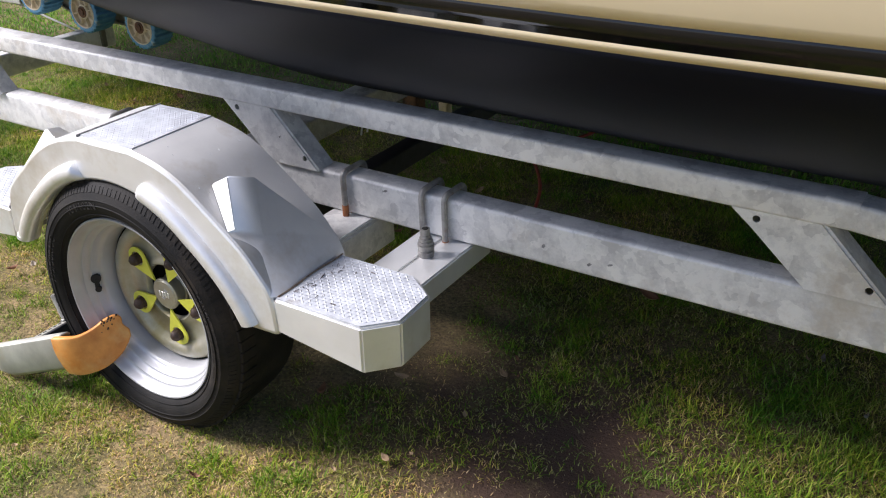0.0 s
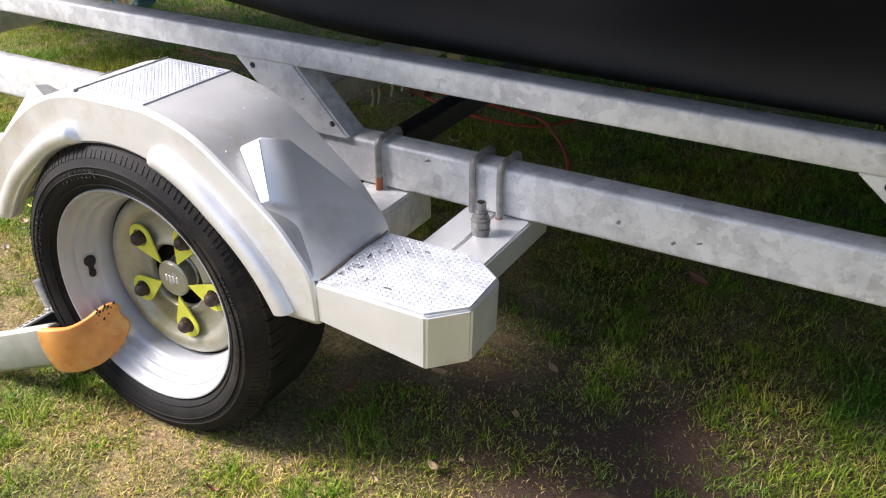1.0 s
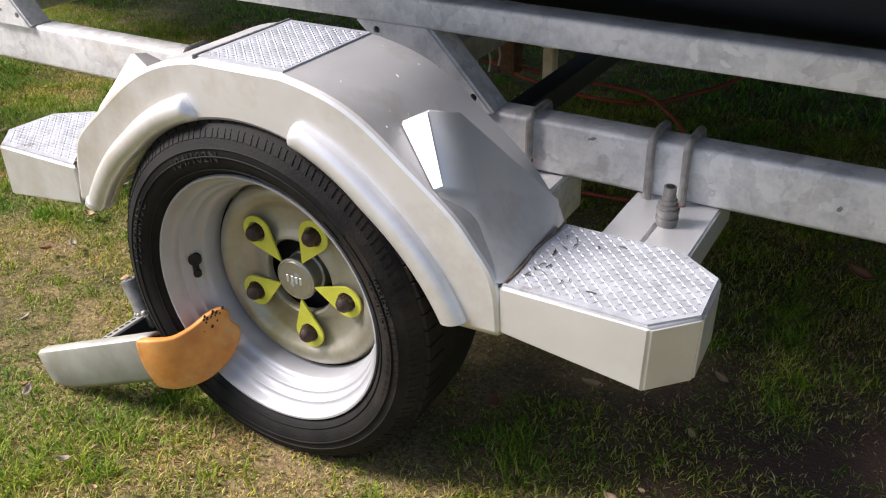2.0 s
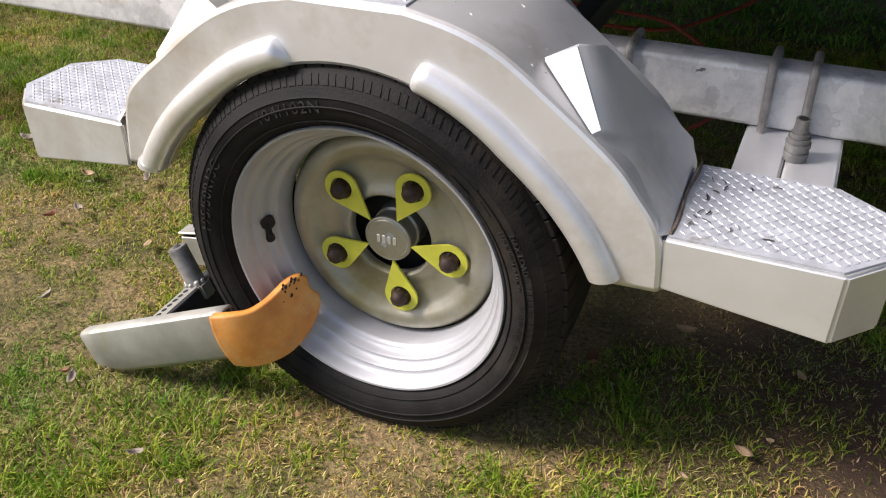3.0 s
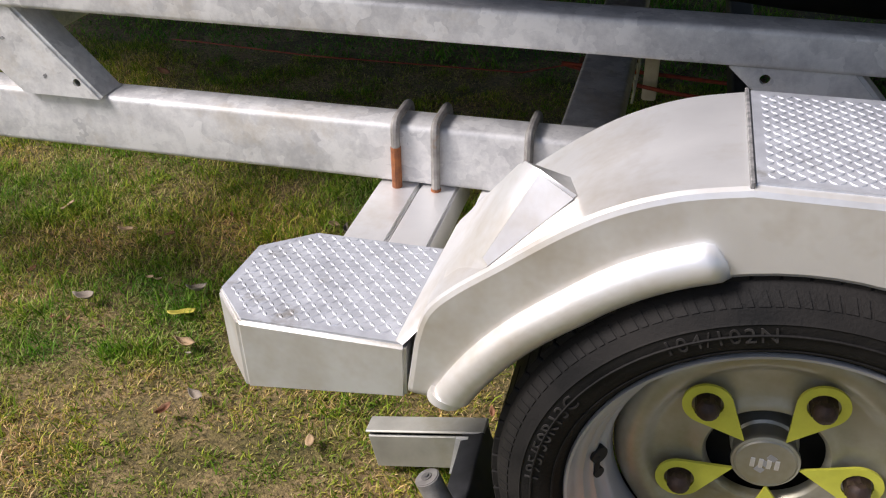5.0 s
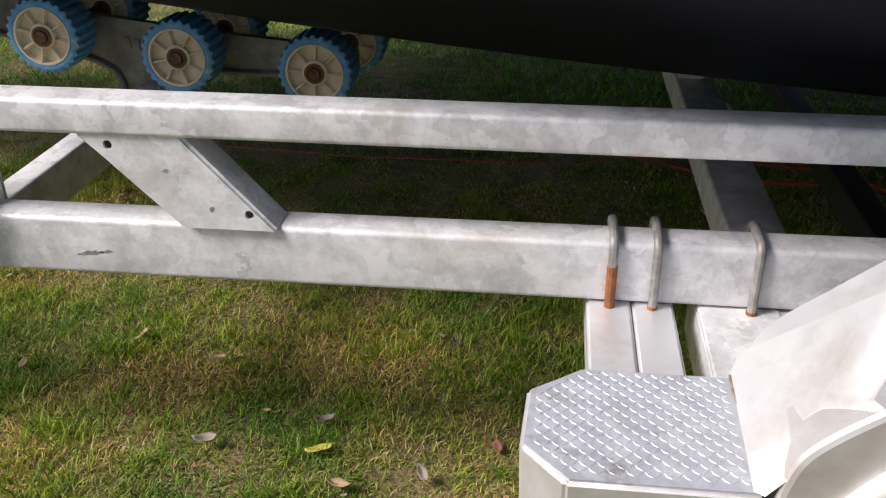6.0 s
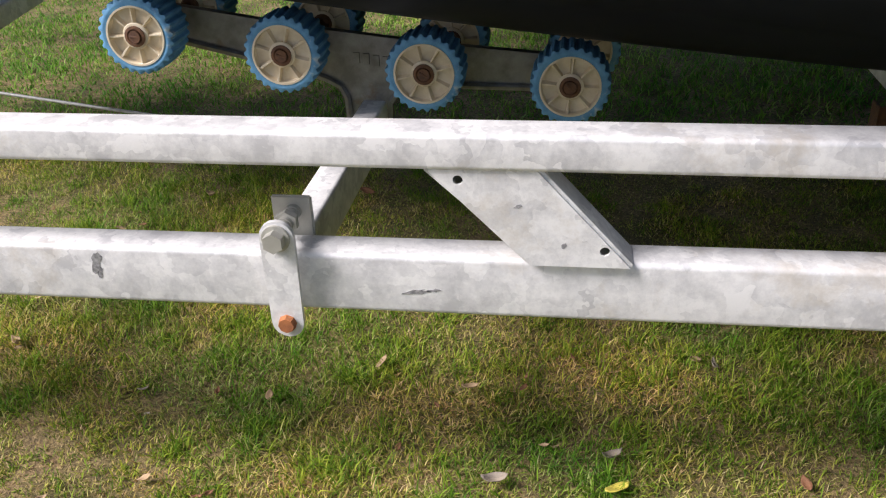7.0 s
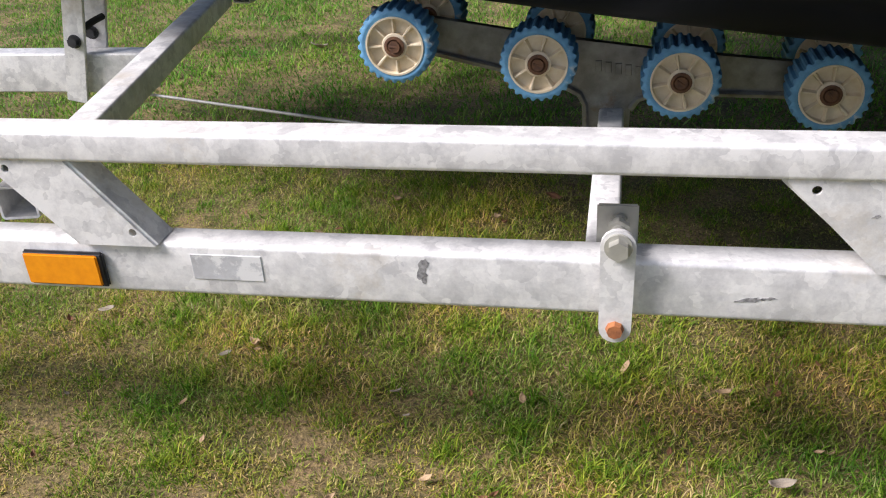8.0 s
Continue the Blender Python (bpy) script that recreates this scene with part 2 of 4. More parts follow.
def make_ground():
    xs, ys = spaced(-4.0, 2.6, 0.06, 400), spaced(-1.4, 5.0, 0.06, 400)
    verts = [(x, y, ground_height(x, y)) for y in ys for x in xs]
    w = len(xs)
    faces = [(j * w + i, j * w + i + 1, (j + 1) * w + i + 1, (j + 1) * w + i) for j in range(len(ys) - 1) for i in range(w - 1)]
    me = bpy.data.meshes.new("ground")
    me.from_pydata(verts, [], faces)
    me.shade_smooth()
    m, nodes, links, p = material("lawn soil")
    n1 = noise_tex(nodes, links, 5.0, 8, 0.7)
    r1 = ramp(nodes, [(0.28, (0.06, 0.065, 0.018)), (0.46, (0.17, 0.14, 0.050)), (0.58, (0.31, 0.23, 0.11)), (0.70, (0.18, 0.105, 0.055)), (0.82, (0.37, 0.29, 0.19))])
    links.new(n1.outputs["Fac"], r1.inputs["Fac"])
    n2 = noise_tex(nodes, links, 140, 5, 0.7)
    r2 = ramp(nodes, [(0.32, (0.25, 0.25, 0.25)), (0.68, (1.6, 1.55, 1.45))])
    links.new(n2.outputs["Fac"], r2.inputs["Fac"])
    mx = nodes.new("ShaderNodeMixRGB")
    mx.blend_type = "MULTIPLY"
    mx.inputs["Fac"].default_value = 1
    links.new(r1.outputs["Color"], mx.inputs["Color1"])
    links.new(r2.outputs["Color"], mx.inputs["Color2"])
    # a bare brown patch beside the wheel, also darkened for the shade there
    tc = nodes.new("ShaderNodeTexCoord")
    mp = nodes.new("ShaderNodeMapping")
    mp.inputs["Location"].default_value, mp.inputs["Scale"].default_value = (-0.95, -0.36, 0), (1.05, 1.7, 0.0)
    gr = nodes.new("ShaderNodeTexGradient")
    gr.gradient_type = "SPHERICAL"
    links.new(tc.outputs["Object"], mp.inputs["Vector"])
    links.new(mp.outputs["Vector"], gr.inputs["Vector"])
    n5 = noise_tex(nodes, links, 11, 5, 0.7)
    ml = nodes.new("ShaderNodeMath")
    ml.operation = "MULTIPLY"
    links.new(gr.outputs["Fac"], ml.inputs[0])
    links.new(n5.outputs["Fac"], ml.inputs[1])
    r5 = ramp(nodes, [(0.08, (0, 0, 0)), (0.32, (1, 1, 1))])
    links.new(ml.outputs["Value"], r5.inputs["Fac"])
    m5 = nodes.new("ShaderNodeMixRGB")
    links.new(r5.outputs["Color"], m5.inputs["Fac"])
    links.new(mx.outputs["Color"], m5.inputs["Color1"])
    m5.inputs["Color2"].default_value = (0.105, 0.060, 0.037, 1)
    links.new(m5.outputs["Color"], p.inputs["Base Color"])
    p.inputs["Roughness"].default_value = 0.95
    b = nodes.new("ShaderNodeBump")
    b.inputs["Strength"].default_value, b.inputs["Distance"].default_value = 0.8, 0.012
    links.new(n2.outputs["Fac"], b.inputs["Height"])
    links.new(b.outputs["Normal"], p.inputs["Normal"])
    me.materials.append(m)
    tagged(new("ground", me), "worn lawn with short patchy grass and bare soil", "lawn", kind="structure")


def blade_material(name, stops):
    m, nodes, links, p = material(name)
    geo = nodes.new("ShaderNodeNewGeometry")
    r = ramp(nodes, stops)
    links.new(geo.outputs["Random Per Island"], r.inputs["Fac"])
    n = noise_tex(nodes, links, 2.8, 5)
    r2 = ramp(nodes, [(0.34, (0.52, 0.82, 0.48)), (0.66, (1.50, 1.16, 1.00))])
    links.new(n.outputs["Fac"], r2.inputs["Fac"])
    mx = nodes.new("ShaderNodeMixRGB")
    mx.blend_type = "MULTIPLY"
    mx.inputs["Fac"].default_value = 1
    links.new(r.outputs["Color"], mx.inputs["Color1"])
    links.new(r2.outputs["Color"], mx.inputs["Color2"])
    links.new(mx.outputs["Color"], p.inputs["Base Color"])
    p.inputs["Roughness"].default_value = 0.62
    p.inputs["Specular IOR Level"].default_value = 0.22
    tl = nodes.new("ShaderNodeBsdfTranslucent")   # light through the thin blades
    links.new(mx.outputs["Color"], tl.inputs["Color"])
    ms = nodes.new("ShaderNodeMixShader")
    ms.inputs["Fac"].default_value = 0.38
    links.new(p.outputs["BSDF"], ms.inputs[1])
    links.new(tl.outputs["BSDF"], ms.inputs[2])
    links.new(ms.outputs["Shader"], nodes["Material Output"].inputs["Surface"])
    return m


def patchiness(x, y, s):
    return np.array([noise.noise((a * s, b * s, 7.7)) for a, b in zip(x, y)])


def make_blades(name, count, x0, x1, y0, y1, tall, wide, lean, mat, label, seed, bare=0.0, clump=0, thin=False):
    """Blades of grass: each a bent, tapering strip with a tip."""
    rng = np.random.default_rng(seed)
    x, y = rng.uniform(x0, x1, count), rng.uniform(y0, y1, count)
    if clump:
        cx, cy = rng.uniform(x0, x1, clump), rng.uniform(y0, y1, clump)
        k = rng.integers(0, clump, count)
        sp = rng.uniform(0.010, 0.035, clump)[k]
        x, y = cx[k] + rng.normal(0, 1, count) * sp, cy[k] + rng.normal(0, 1, count) * sp
    p = patchiness(x, y, 2.3) + 0.5 * patchiness(x, y, 9.0) + 0.40 * patchiness(x, y, 31.0)
    worn = 0.80 * np.exp(-((x - 0.95) / 0.65) ** 2 - ((y - 0.22) / 0.45) ** 2)   # bare brown soil, thinned further in place of the shade there
    keep = rng.uniform(-0.5, 0.5, count) + bare + worn < (0.62 - 0.6 * p - np.clip((y - 0.55) * 1.4, 0, 0.9) if thin else 1.6 * p + 0.66 + np.clip((y - 0.55) * 0.8, 0, 0.4))
    x, y, p = x[keep], y[keep], p[keep]
    c = len(x)
    z = np.array([ground_height(a, b) for a, b in zip(x, y)]) - 0.003
    h = rng.uniform(0.35, 1.0, c) ** 1.3 * tall * np.clip(1 + 0.9 * p, 0.4, 1.9)
    w = rng.uniform(0.6, 1.2, c) * wide
    az, ln = rng.uniform(0, 2 * np.pi, c), (0.45 + 0.65 * np.abs(rng.normal(0, 1, c))) * lean
    dx, dy = np.cos(az), np.sin(az)
    sx, sy = -dy, dx
    tw = rng.uniform(-0.7, 0.7, c)
    sx, sy = sx * np.cos(tw) + dx * np.sin(tw), sy * np.cos(tw) + dy * np.sin(tw)
    rows = []
    for f, ww in ((0, 0.8), (0.55, 1.0)):
        off, up = np.sin(np.clip(ln * f * 1.3, 0, 1.5)) * h * f, np.cos(np.clip(ln * f, 0, 1.5)) * h * f
        for s in (-0.5, 0.5):
            rows.append(np.stack([x + dx * off + sx * w * ww * s, y + dy * off + sy * w * ww * s, z + up], 1))
    off, up = np.sin(np.clip(ln * 1.3, 0, 1.5)) * h, np.cos(np.clip(ln, 0, 1.5)) * h
    rows.append(np.stack([x + dx * off, y + dy * off, z + up + 0.002], 1))
    co = np.stack(rows, 1).reshape(-1, 3)
    base = (np.arange(c) * 5)[:, None]
    loops = np.concatenate([base + np.array([0, 1, 3, 2]), base + np.array([2, 3, 4])], 1).reshape(-1)
    start = (np.arange(c) * 7)[:, None] + np.array([0, 4])
    me = bpy.data.meshes.new(name)
    me.vertices.add(len(co))
    me.vertices.foreach_set("co", co.astype(np.float32).ravel())
    me.loops.add(len(loops))
    me.loops.foreach_set("vertex_index", loops.astype(np.int32))
    me.polygons.add(2 * c)
    me.polygons.foreach_set("loop_start", start.astype(np.int32).ravel())
    me.update(calc_edges=True)
    me.materials.append(mat)
    tagged(new(name, me), label, "grass", kind="stuff")


make_ground()
GREEN = blade_material("grass blades", [(0.0, (0.085, 0.161, 0.020)), (0.30, (0.228, 0.299, 0.045)), (0.60, (0.410, 0.425, 0.095)), (0.82, (0.547, 0.494, 0.190)), (1.0, (0.684, 0.609, 0.330))])
LUSH = blade_material("tuft blades", [(0.0, (0.065, 0.162, 0.012)), (0.5, (0.179, 0.316, 0.024)), (1.0, (0.400, 0.483, 0.066))])
STRAW = blade_material("dry grass", [(0.0, (0.58, 0.49, 0.30)), (0.45, (0.47, 0.37, 0.20)), (0.75, (0.29, 0.19, 0.10)), (1.0, (0.70, 0.62, 0.43))])
FARGREEN = blade_material("far grass blades", [(0.0, (0.055, 0.179, 0.015)), (0.5, (0.126, 0.310, 0.028)), (0.85, (0.235, 0.411, 0.066)), (1.0, (0.354, 0.498, 0.161))])
NEAR = (-2.7, 1.6, -0.62, 1.5)
make_blades("grass", 420000, *NEAR, 0.018, 0.0019, 1.0, GREEN, "short green and yellowing lawn grass", 1, bare=-0.13)
make_blades("grass_tuft", 185000, *NEAR, 0.028, 0.0020, 0.8, LUSH, "longer tufts of green grass", 2, bare=0.02, clump=2600)
make_blades("dry_grass", 210000, *NEAR, 0.019, 0.0017, 1.7, STRAW, "flattened dry straw-coloured grass", 3, bare=-0.08, thin=True)
make_blades("far_grass", 190000, -5.2, 2.4, 1.5, 4.6, 0.034, 0.0040, 0.9, FARGREEN, "mown green lawn beyond the trailer", 4, bare=-0.7)
for w, box4 in enumerate(((-7.0, 5.5, -5.0, -0.62), (1.6, 5.5, -0.62, 6.0), (-7.0, -2.7, -0.62, 1.5), (-7.0, 5.5, 4.6, 8.0))):
    make_blades("outer_grass", 22000, *box4, 0.034, 0.0075, 0.95, FARGREEN, "mown green lawn round the trailer", 5 + w, bare=-0.4)


# ---- boat trailer ----
trailer = thing("boat_trailer", (0, 0, 0), "galvanised boat trailer with silver mudguards standing on grass", "trailer")
BEAM_Y, BEAM_TOP, BEAM_BOTTOM = 0.302, 0.399, 0.322
RAIL_Y, RAIL_TOP, RAIL_BOTTOM = 0.288, 0.543, 0.502

part("main_beam", section(bmesh.new(), 0.05, BEAM_TOP - BEAM_BOTTOM, 0.007, (-3.3, BEAM_Y, 0.3605), (2.6, BEAM_Y, 0.3605)), GALV, trailer, "galvanised box-section main beam")
bm = bmesh.new()
section(bm, 0.05, RAIL_TOP - RAIL_BOTTOM, 0.006, (-3.0, RAIL_Y, 0.5435), (1.075, RAIL_Y, 0.5204))
section(bm, 0.0485, RAIL_TOP - RAIL_BOTTOM - 0.001, 0.006, (1.030, RAIL_Y, 0.5232), (2.3, RAIL_Y, 0.40))
part("side_rail", bm, GALV, trailer, "galvanised upper side rail")


def gusset(x, lower=0.404):
    """A folded plate between beam and rail, leaning, with a bolt hole at either end."""
    top, y = 0.5055 - 0.0057 * x, 0.2680
    out = [(x, top), (x + 0.118, top), (x + 0.220, lower - 0.006), (x + 0.111, lower - 0.006)]
    bm = plate(bmesh.new(), out, [(x + 0.034, top - 0.012, 0.0055), (x + 0.192, lower + 0.014, 0.0055)], y, 0.004)
    for (xa, za), (xb, zb) in ((out[1], out[2]), (out[0], (x + 0.108, lower + 0.006))):
        d = Vector((xb - xa, 0, zb - za))
        nrm = Vector((d.z, 0, -d.x)).normalized() * 0.004 * (-1 if xa == out[0][0] else 1)
        q = [Vector((xa, y + 0.004, za)), Vector((xb, y + 0.004, zb))]
        vs = [bm.verts.new(p) for p in (q[0], q[1], q[1] + Vector((0, 0.042, 0)), q[0] + Vector((0, 0.042, 0)))]
        ws = [bm.verts.new(v.co - nrm) for v in vs]
        bm.faces.new(vs)
        bm.faces.new(ws[::-1])
        for i in range(4):
            bm.faces.new((vs[i], ws[i], ws[(i + 1) % 4], vs[(i + 1) % 4]))
    return part("gusset", bm, GALV, trailer, smooth=30)


for gx in (-2.03, -1.046, -0.068, 0.914):
    gusset(gx)


def u_bolt(x, rusty=0.0):
    r, y0, y1 = 0.0055, 0.2700, 0.336
    pts = fillet([(x, y0, 0.314), (x, y0, 0.4065), (x, y1, 0.4065), (x, y1, 0.314)], 0.014)
    bm = tube(bmesh.new(), pts, r, 10)
    ob = part("u_bolt", bm, DULLZINC, trailer, "dull galvanised u-bolt round the beam")
    bm = bmesh.new()
    if rusty:
        cylinder(bm, (x, y0, 0.312), (x, y0, 0.312 + rusty), 0.0062, n=10)
        part("rusty_thread", bm, RUST, ob)
    return ob


for ux, rust in ((0.211, 0.030), (0.384, 0.008), (0.431, 0.010), (-0.434, 0.062), (-0.385, 0.012), (-0.274, 0.012)):
    u_bolt(ux, rust)


# step arms and axle mounts under the beam
def arm(x0, x1, y0, y1, ztop, drop, seam):
    bm = bmesh.new()
    box(bm, x0, seam - 0.0008, y0, y1, ztop - drop, ztop, 0.003)
    box(bm, seam + 0.0008, x1, y0, y1, ztop - drop, ztop, 0.003)
    part("step_arm", bm, ALU, trailer, "pale aluminium step bracket arm")


arm(0.366, 0.480, 0.09, 0.345, 0.3205, 0.045, 0.420)
arm(-0.460, -0.360, 0.09, 0.345, 0.3205, 0.045, -0.408)
for x0, x1 in ((0.17, 0.262), (-0.332, -0.24)):
    bm = bmesh.new()
    box(bm, x0, x1, 0.10, 0.35, 0.312, 0.320, 0.002)
    box(bm, x0, x0 + 0.006, 0.10, 0.35, 0.245, 0.311, 0.002)
    box(bm, x1 - 0.006, x1, 0.10, 0.35, 0.245, 0.311, 0.002)
    box(bm, x0, x1, 0.10, 0.106, 0.245, 0.311, 0.002)
    part("axle_bracket", bm, GALV, trailer, "folded galvanised axle bracket")
bm = bmesh.new()
section(bm, 0.05, 0.05, 0.006, (0.0, 0.10, 0.228), (0.0, 2.7, 0.228))
# Black instead of plain steel: the deep shade under the hull, as colour.
part("axle", bm, BLACKSTEEL, trailer, "square steel axle, coloured black for the shade under the hull")

# cross members under the hull
for name, w, h, a, b, lab in (
        ("cross_member", 0.080, 0.060, (-0.228, 0.12, 0.288), (-0.228, 2.66, 0.288), "galvanised cross member under the hull"),
        ("cross_member", 0.044, 0.066, (-1.240, 0.3360, 0.345), (-1.240, 0.915, 0.345), "galvanised arm under the rollers"),
        ("cross_member", 0.055, 0.050, (-2.045, 0.330, 0.425), (-2.268, 1.568, 0.425), "slanting galvanised cross member"),
        ("cross_member", 0.055, 0.050, (-2.045, 2.480, 0.425), (-2.225, 1.600, 0.425), "slanting galvanised cross member"),
        ("drawbar", 0.060, 0.105, (-4.4, 1.41, 0.278), (-2.42, 1.41, 0.278), "galvanised centre drawbar"),
        ("main_beam", 0.050, 0.077, (-3.3, 2.51, 0.3605), (2.6, 2.51, 0.3605), "galvanised box-section main beam")):
    part(name, section(bmesh.new(), w, h, 0.006, a, b), GALV, trailer, lab)
LEAN = Matrix.Translation((-2.60, 0, 0.30)) @ Matrix.Rotation(radians(12), 4, "Y") @ Matrix.Translation((2.60, 0, -0.30))   # the uprights lean aft
for y in (1.360, 1.446):
    bm = bmesh.new()
    box(bm, -2.630, -2.560 - (0.012 if y < 1.4 else 0), y, y + 0.010, 0.205, 0.95, 0.002, m=LEAN)
    upright = part("winch_post", bm, GALV, trailer, "flat galvanised upright beside the drawbar")
    for zz in (0.37, 0.60):
        bm = bmesh.new()
        cylinder(bm, LEAN @ Vector((-2.598, y, zz)), LEAN @ Vector((-2.598, y - 0.016, zz)), 0.0135, n=6)
        cylinder(bm, LEAN @ Vector((-2.598, y - 0.001, zz)), LEAN @ Vector((-2.598, y - 0.004, zz)), 0.0175, n=16)
        part("dark_bolt", bm, BLACKSTEEL, upright, "blackened hexagon bolt")
bm = tube(bmesh.new(), fillet([LEAN @ Vector(p) for p in ((-2.585, 1.372, 0.400), (-2.568, 1.400, 0.418), (-2.566, 1.440, 0.420))], 0.01), 0.009, 8)
part("strap_end", bm, DARK, trailer, "black webbing between the uprights")

# ---- mudguard ----
GUARD_Y0, GUARD_Y1 = -0.066, 0.116
OUT = [(-0.322, 0.302), (-0.317, 0.335), (-0.312, 0.366), (-0.302, 0.394), (-0.280, 0.418), (-0.244, 0.447), (-0.195, 0.486), (-0.155, 0.511), (-0.110, 0.529), (-0.062, 0.539),
       (0.067, 0.539), (0.118, 0.528), (0.165, 0.508), (0.221, 0.467), (0.279, 0.420), (0.306, 0.388), (0.326, 0.360), (0.334, 0.330), (0.337, 0.288)]


def arch(k):
    """The wheel arch: k from 0 (bottom at the left) to 1."""
    a = radians(167 - 155 * k) if k > 0 else radians(167)
    r = 0.246 + 0.030 * max(0, (abs(k - 0.5) * 2 - 0.55) / 0.45) ** 1.3
    return (r * math.cos(a) - 0.002, 0.228 + r * math.sin(a) + (0.008 if k < 0.02 else 0))


guard = new("mudguard")
guard.parent = trailer
tagged(guard, "pressed aluminium mudguard with tread plate and side steps")
bm = bmesh.new()


def spline(pts, n=5):
    pts = [Vector(p) for p in pts]
    out = []
    for i in range(len(pts) - 1):
        p0, p1, p2, p3 = pts[max(i - 1, 0)], pts[i], pts[i + 1], pts[min(i + 2, len(pts) - 1)]
        for t in (k / n for k in range(n)):
            out.append(0.5 * ((2 * p1) + (p2 - p0) * t + (2 * p0 - 5 * p1 + 4 * p2 - p3) * t * t + (3 * p1 - p0 - 3 * p2 + p3) * t ** 3))
    return out + [pts[-1]]


outer = spline(OUT[:10]) + [Vector(OUT[9]).lerp(Vector(OUT[10]), t) for t in (0.2, 0.4, 0.6, 0.8)] + spline(OUT[10:])
N = len(outer) - 1
total = [0.0]
for a, b in zip(outer, outer[1:]):
    total.append(total[-1] + (b - a).length)
cols = []
for i, o in enumerate(outer):
    k = total[i] / total[-1]
    ax, az = arch(k)
    inward = (Vector((ax, az)) - o).normalized()
    e = o + inward * 0.005
    dirs = [(ax, GUARD_Y0 + 0.012, az), (ax, GUARD_Y0 + 0.002, az), (ax - inward.x * 0.003, GUARD_Y0, az - inward.y * 0.003), (e.x, GUARD_Y0, e.y),
            (o.x + inward.x * 0.0015, GUARD_Y0 + 0.0015, o.y + inward.y * 0.0015), (o.x, GUARD_Y0 + 0.005, o.y), (o.x, GUARD_Y1 - 0.003, o.y),
            (o.x + inward.x * 0.003, GUARD_Y1, o.y + inward.y * 0.003), (o.x + inward.x * 0.03, GUARD_Y1, o.y + inward.y * 0.03)]
    cols.append([bm.verts.new(d) for d in dirs])
for p, q in zip(cols, cols[1:]):
    for a, b, c, d in zip(p, q, q[1:], p[1:]):
        bm.faces.new((a, b, c, d))
solid(part("skin", bm, ALU, guard, "brushed aluminium skin", 8), 0.0025, 0)

# two pressed ridges along the arch lip
def lip(k0, k1):
    bm = bmesh.new()
    rings, n = [], 40
    for i in range(n + 1):
        t = i / n
        k = k0 + (k1 - k0) * t
        ax, az = arch(k)
        o = Vector((ax, 0, az))
        rad = Vector((ax, 0, az - 0.228)).normalized()
        end = min(1.0, (1 - t) / 0.05) if k0 < k1 and k1 < 0.6 else min(1.0, (t) / 0.05)
        end = math.sqrt(max(0.0, 1 - (1 - end) ** 2))
        wid, out = 0.034 * (0.35 + 0.65 * end), 0.017 * end
        ring = []
        for j in range(9):
            a = math.pi * j / 8
            ring.append(bm.verts.new(o + rad * (wid / 2 - wid / 2 * math.cos(a) - 0.001) + Vector((0, GUARD_Y0 - out * math.sin(a) ** 0.8, 0))))
        rings.append(ring)
    for p, q in zip(rings, rings[1:]):
        for j in range(8):
            bm.faces.new((p[j], p[j + 1], q[j + 1], q[j]))
    bm.faces.new(rings[0])
    bm.faces.new(rings[-1][::-1])
    part("pressed_lip", bm, ALU, guard, "rounded pressed lip along the wheel arch", 50)


lip(0.0, 0.40)
lip(0.605, 0.995)


def tread(name, parent, corners, z, pitch, label):
    """Tread plate: a sheet with raised lozenges laid in two alternating directions."""
    pts = [Vector((x, y)) for x, y in corners]
    bm = bmesh.new()
    top = [bm.verts.new((p.x, p.y, z)) for p in pts]
    low = [bm.verts.new((p.x, p.y, z - 0.0025)) for p in pts]
    bm.faces.new(top)
    bm.faces.new(low[::-1])
    for i in range(len(pts)):
        j = (i + 1) % len(pts)
        bm.faces.new((top[i], low[i], low[j], top[j]))
    c = sum(pts, Vector((0, 0))) / len(pts)

    def inside(p):
        for a, b in zip(pts, pts[1:] + pts[:1]):
            if (b - a).cross(p - a) * sgn < 0.0045 * (b - a).length:
                return False
        return True
    sgn = 1 if (pts[1] - pts[0]).cross(c - pts[0]) > 0 else -1
    x0, x1 = min(p.x for p in pts), max(p.x for p in pts)
    y0, y1 = min(p.y for p in pts), max(p.y for p in pts)
    for iy in range(int((y1 - y0) / pitch) + 1):
        for ix in range(int((x1 - x0) / pitch) + 1):
            p = Vector((x0 + (ix + 0.5) * pitch, y0 + (iy + 0.5) * pitch))
            if not inside(p):
                continue
            a = radians(45 if (ix + iy) % 2 else -45)
            u, v = Vector((math.cos(a), math.sin(a))), Vector((-math.sin(a), math.cos(a)))
            L, W, H = pitch * 0.60, pitch * 0.22, 0.0008
            ring = [bm.verts.new((*(p + u * L * s + v * W * t), z)) for s, t in ((1, 0), (0.3, 1), (-0.3, 1), (-1, 0), (-0.3, -1), (0.3, -1))]
            cap = [bm.verts.new((*(p + u * L * s * 0.65 + v * W * t * 0.5), z + H)) for s, t in ((1, 0), (0.3, 1), (-0.3, 1), (-1, 0), (-0.3, -1), (0.3, -1))]
            for i in range(6):
                bm.faces.new((ring[i], ring[(i + 1) % 6], cap[(i + 1) % 6], cap[i]))
            bm.faces.new(cap)
    return part(name, bm, TREAD, parent, label, 25)


tread("tread_plate", guard, [(-0.060, -0.059), (0.065, -0.059), (0.065, 0.112), (-0.060, 0.112)], 0.5425, 0.0068, "checkered aluminium tread plate on the crown")


# The plate's overlap and its shadow, made as one dark strip.
bm = bmesh.new()
box(bm, -0.0645, -0.0612, -0.064, 0.114, 0.5385, 0.5440, 0.0006, 1)
part("seam", bm, SCUFF, guard, "seam beside the tread plate, its shadow made as a dark strip")


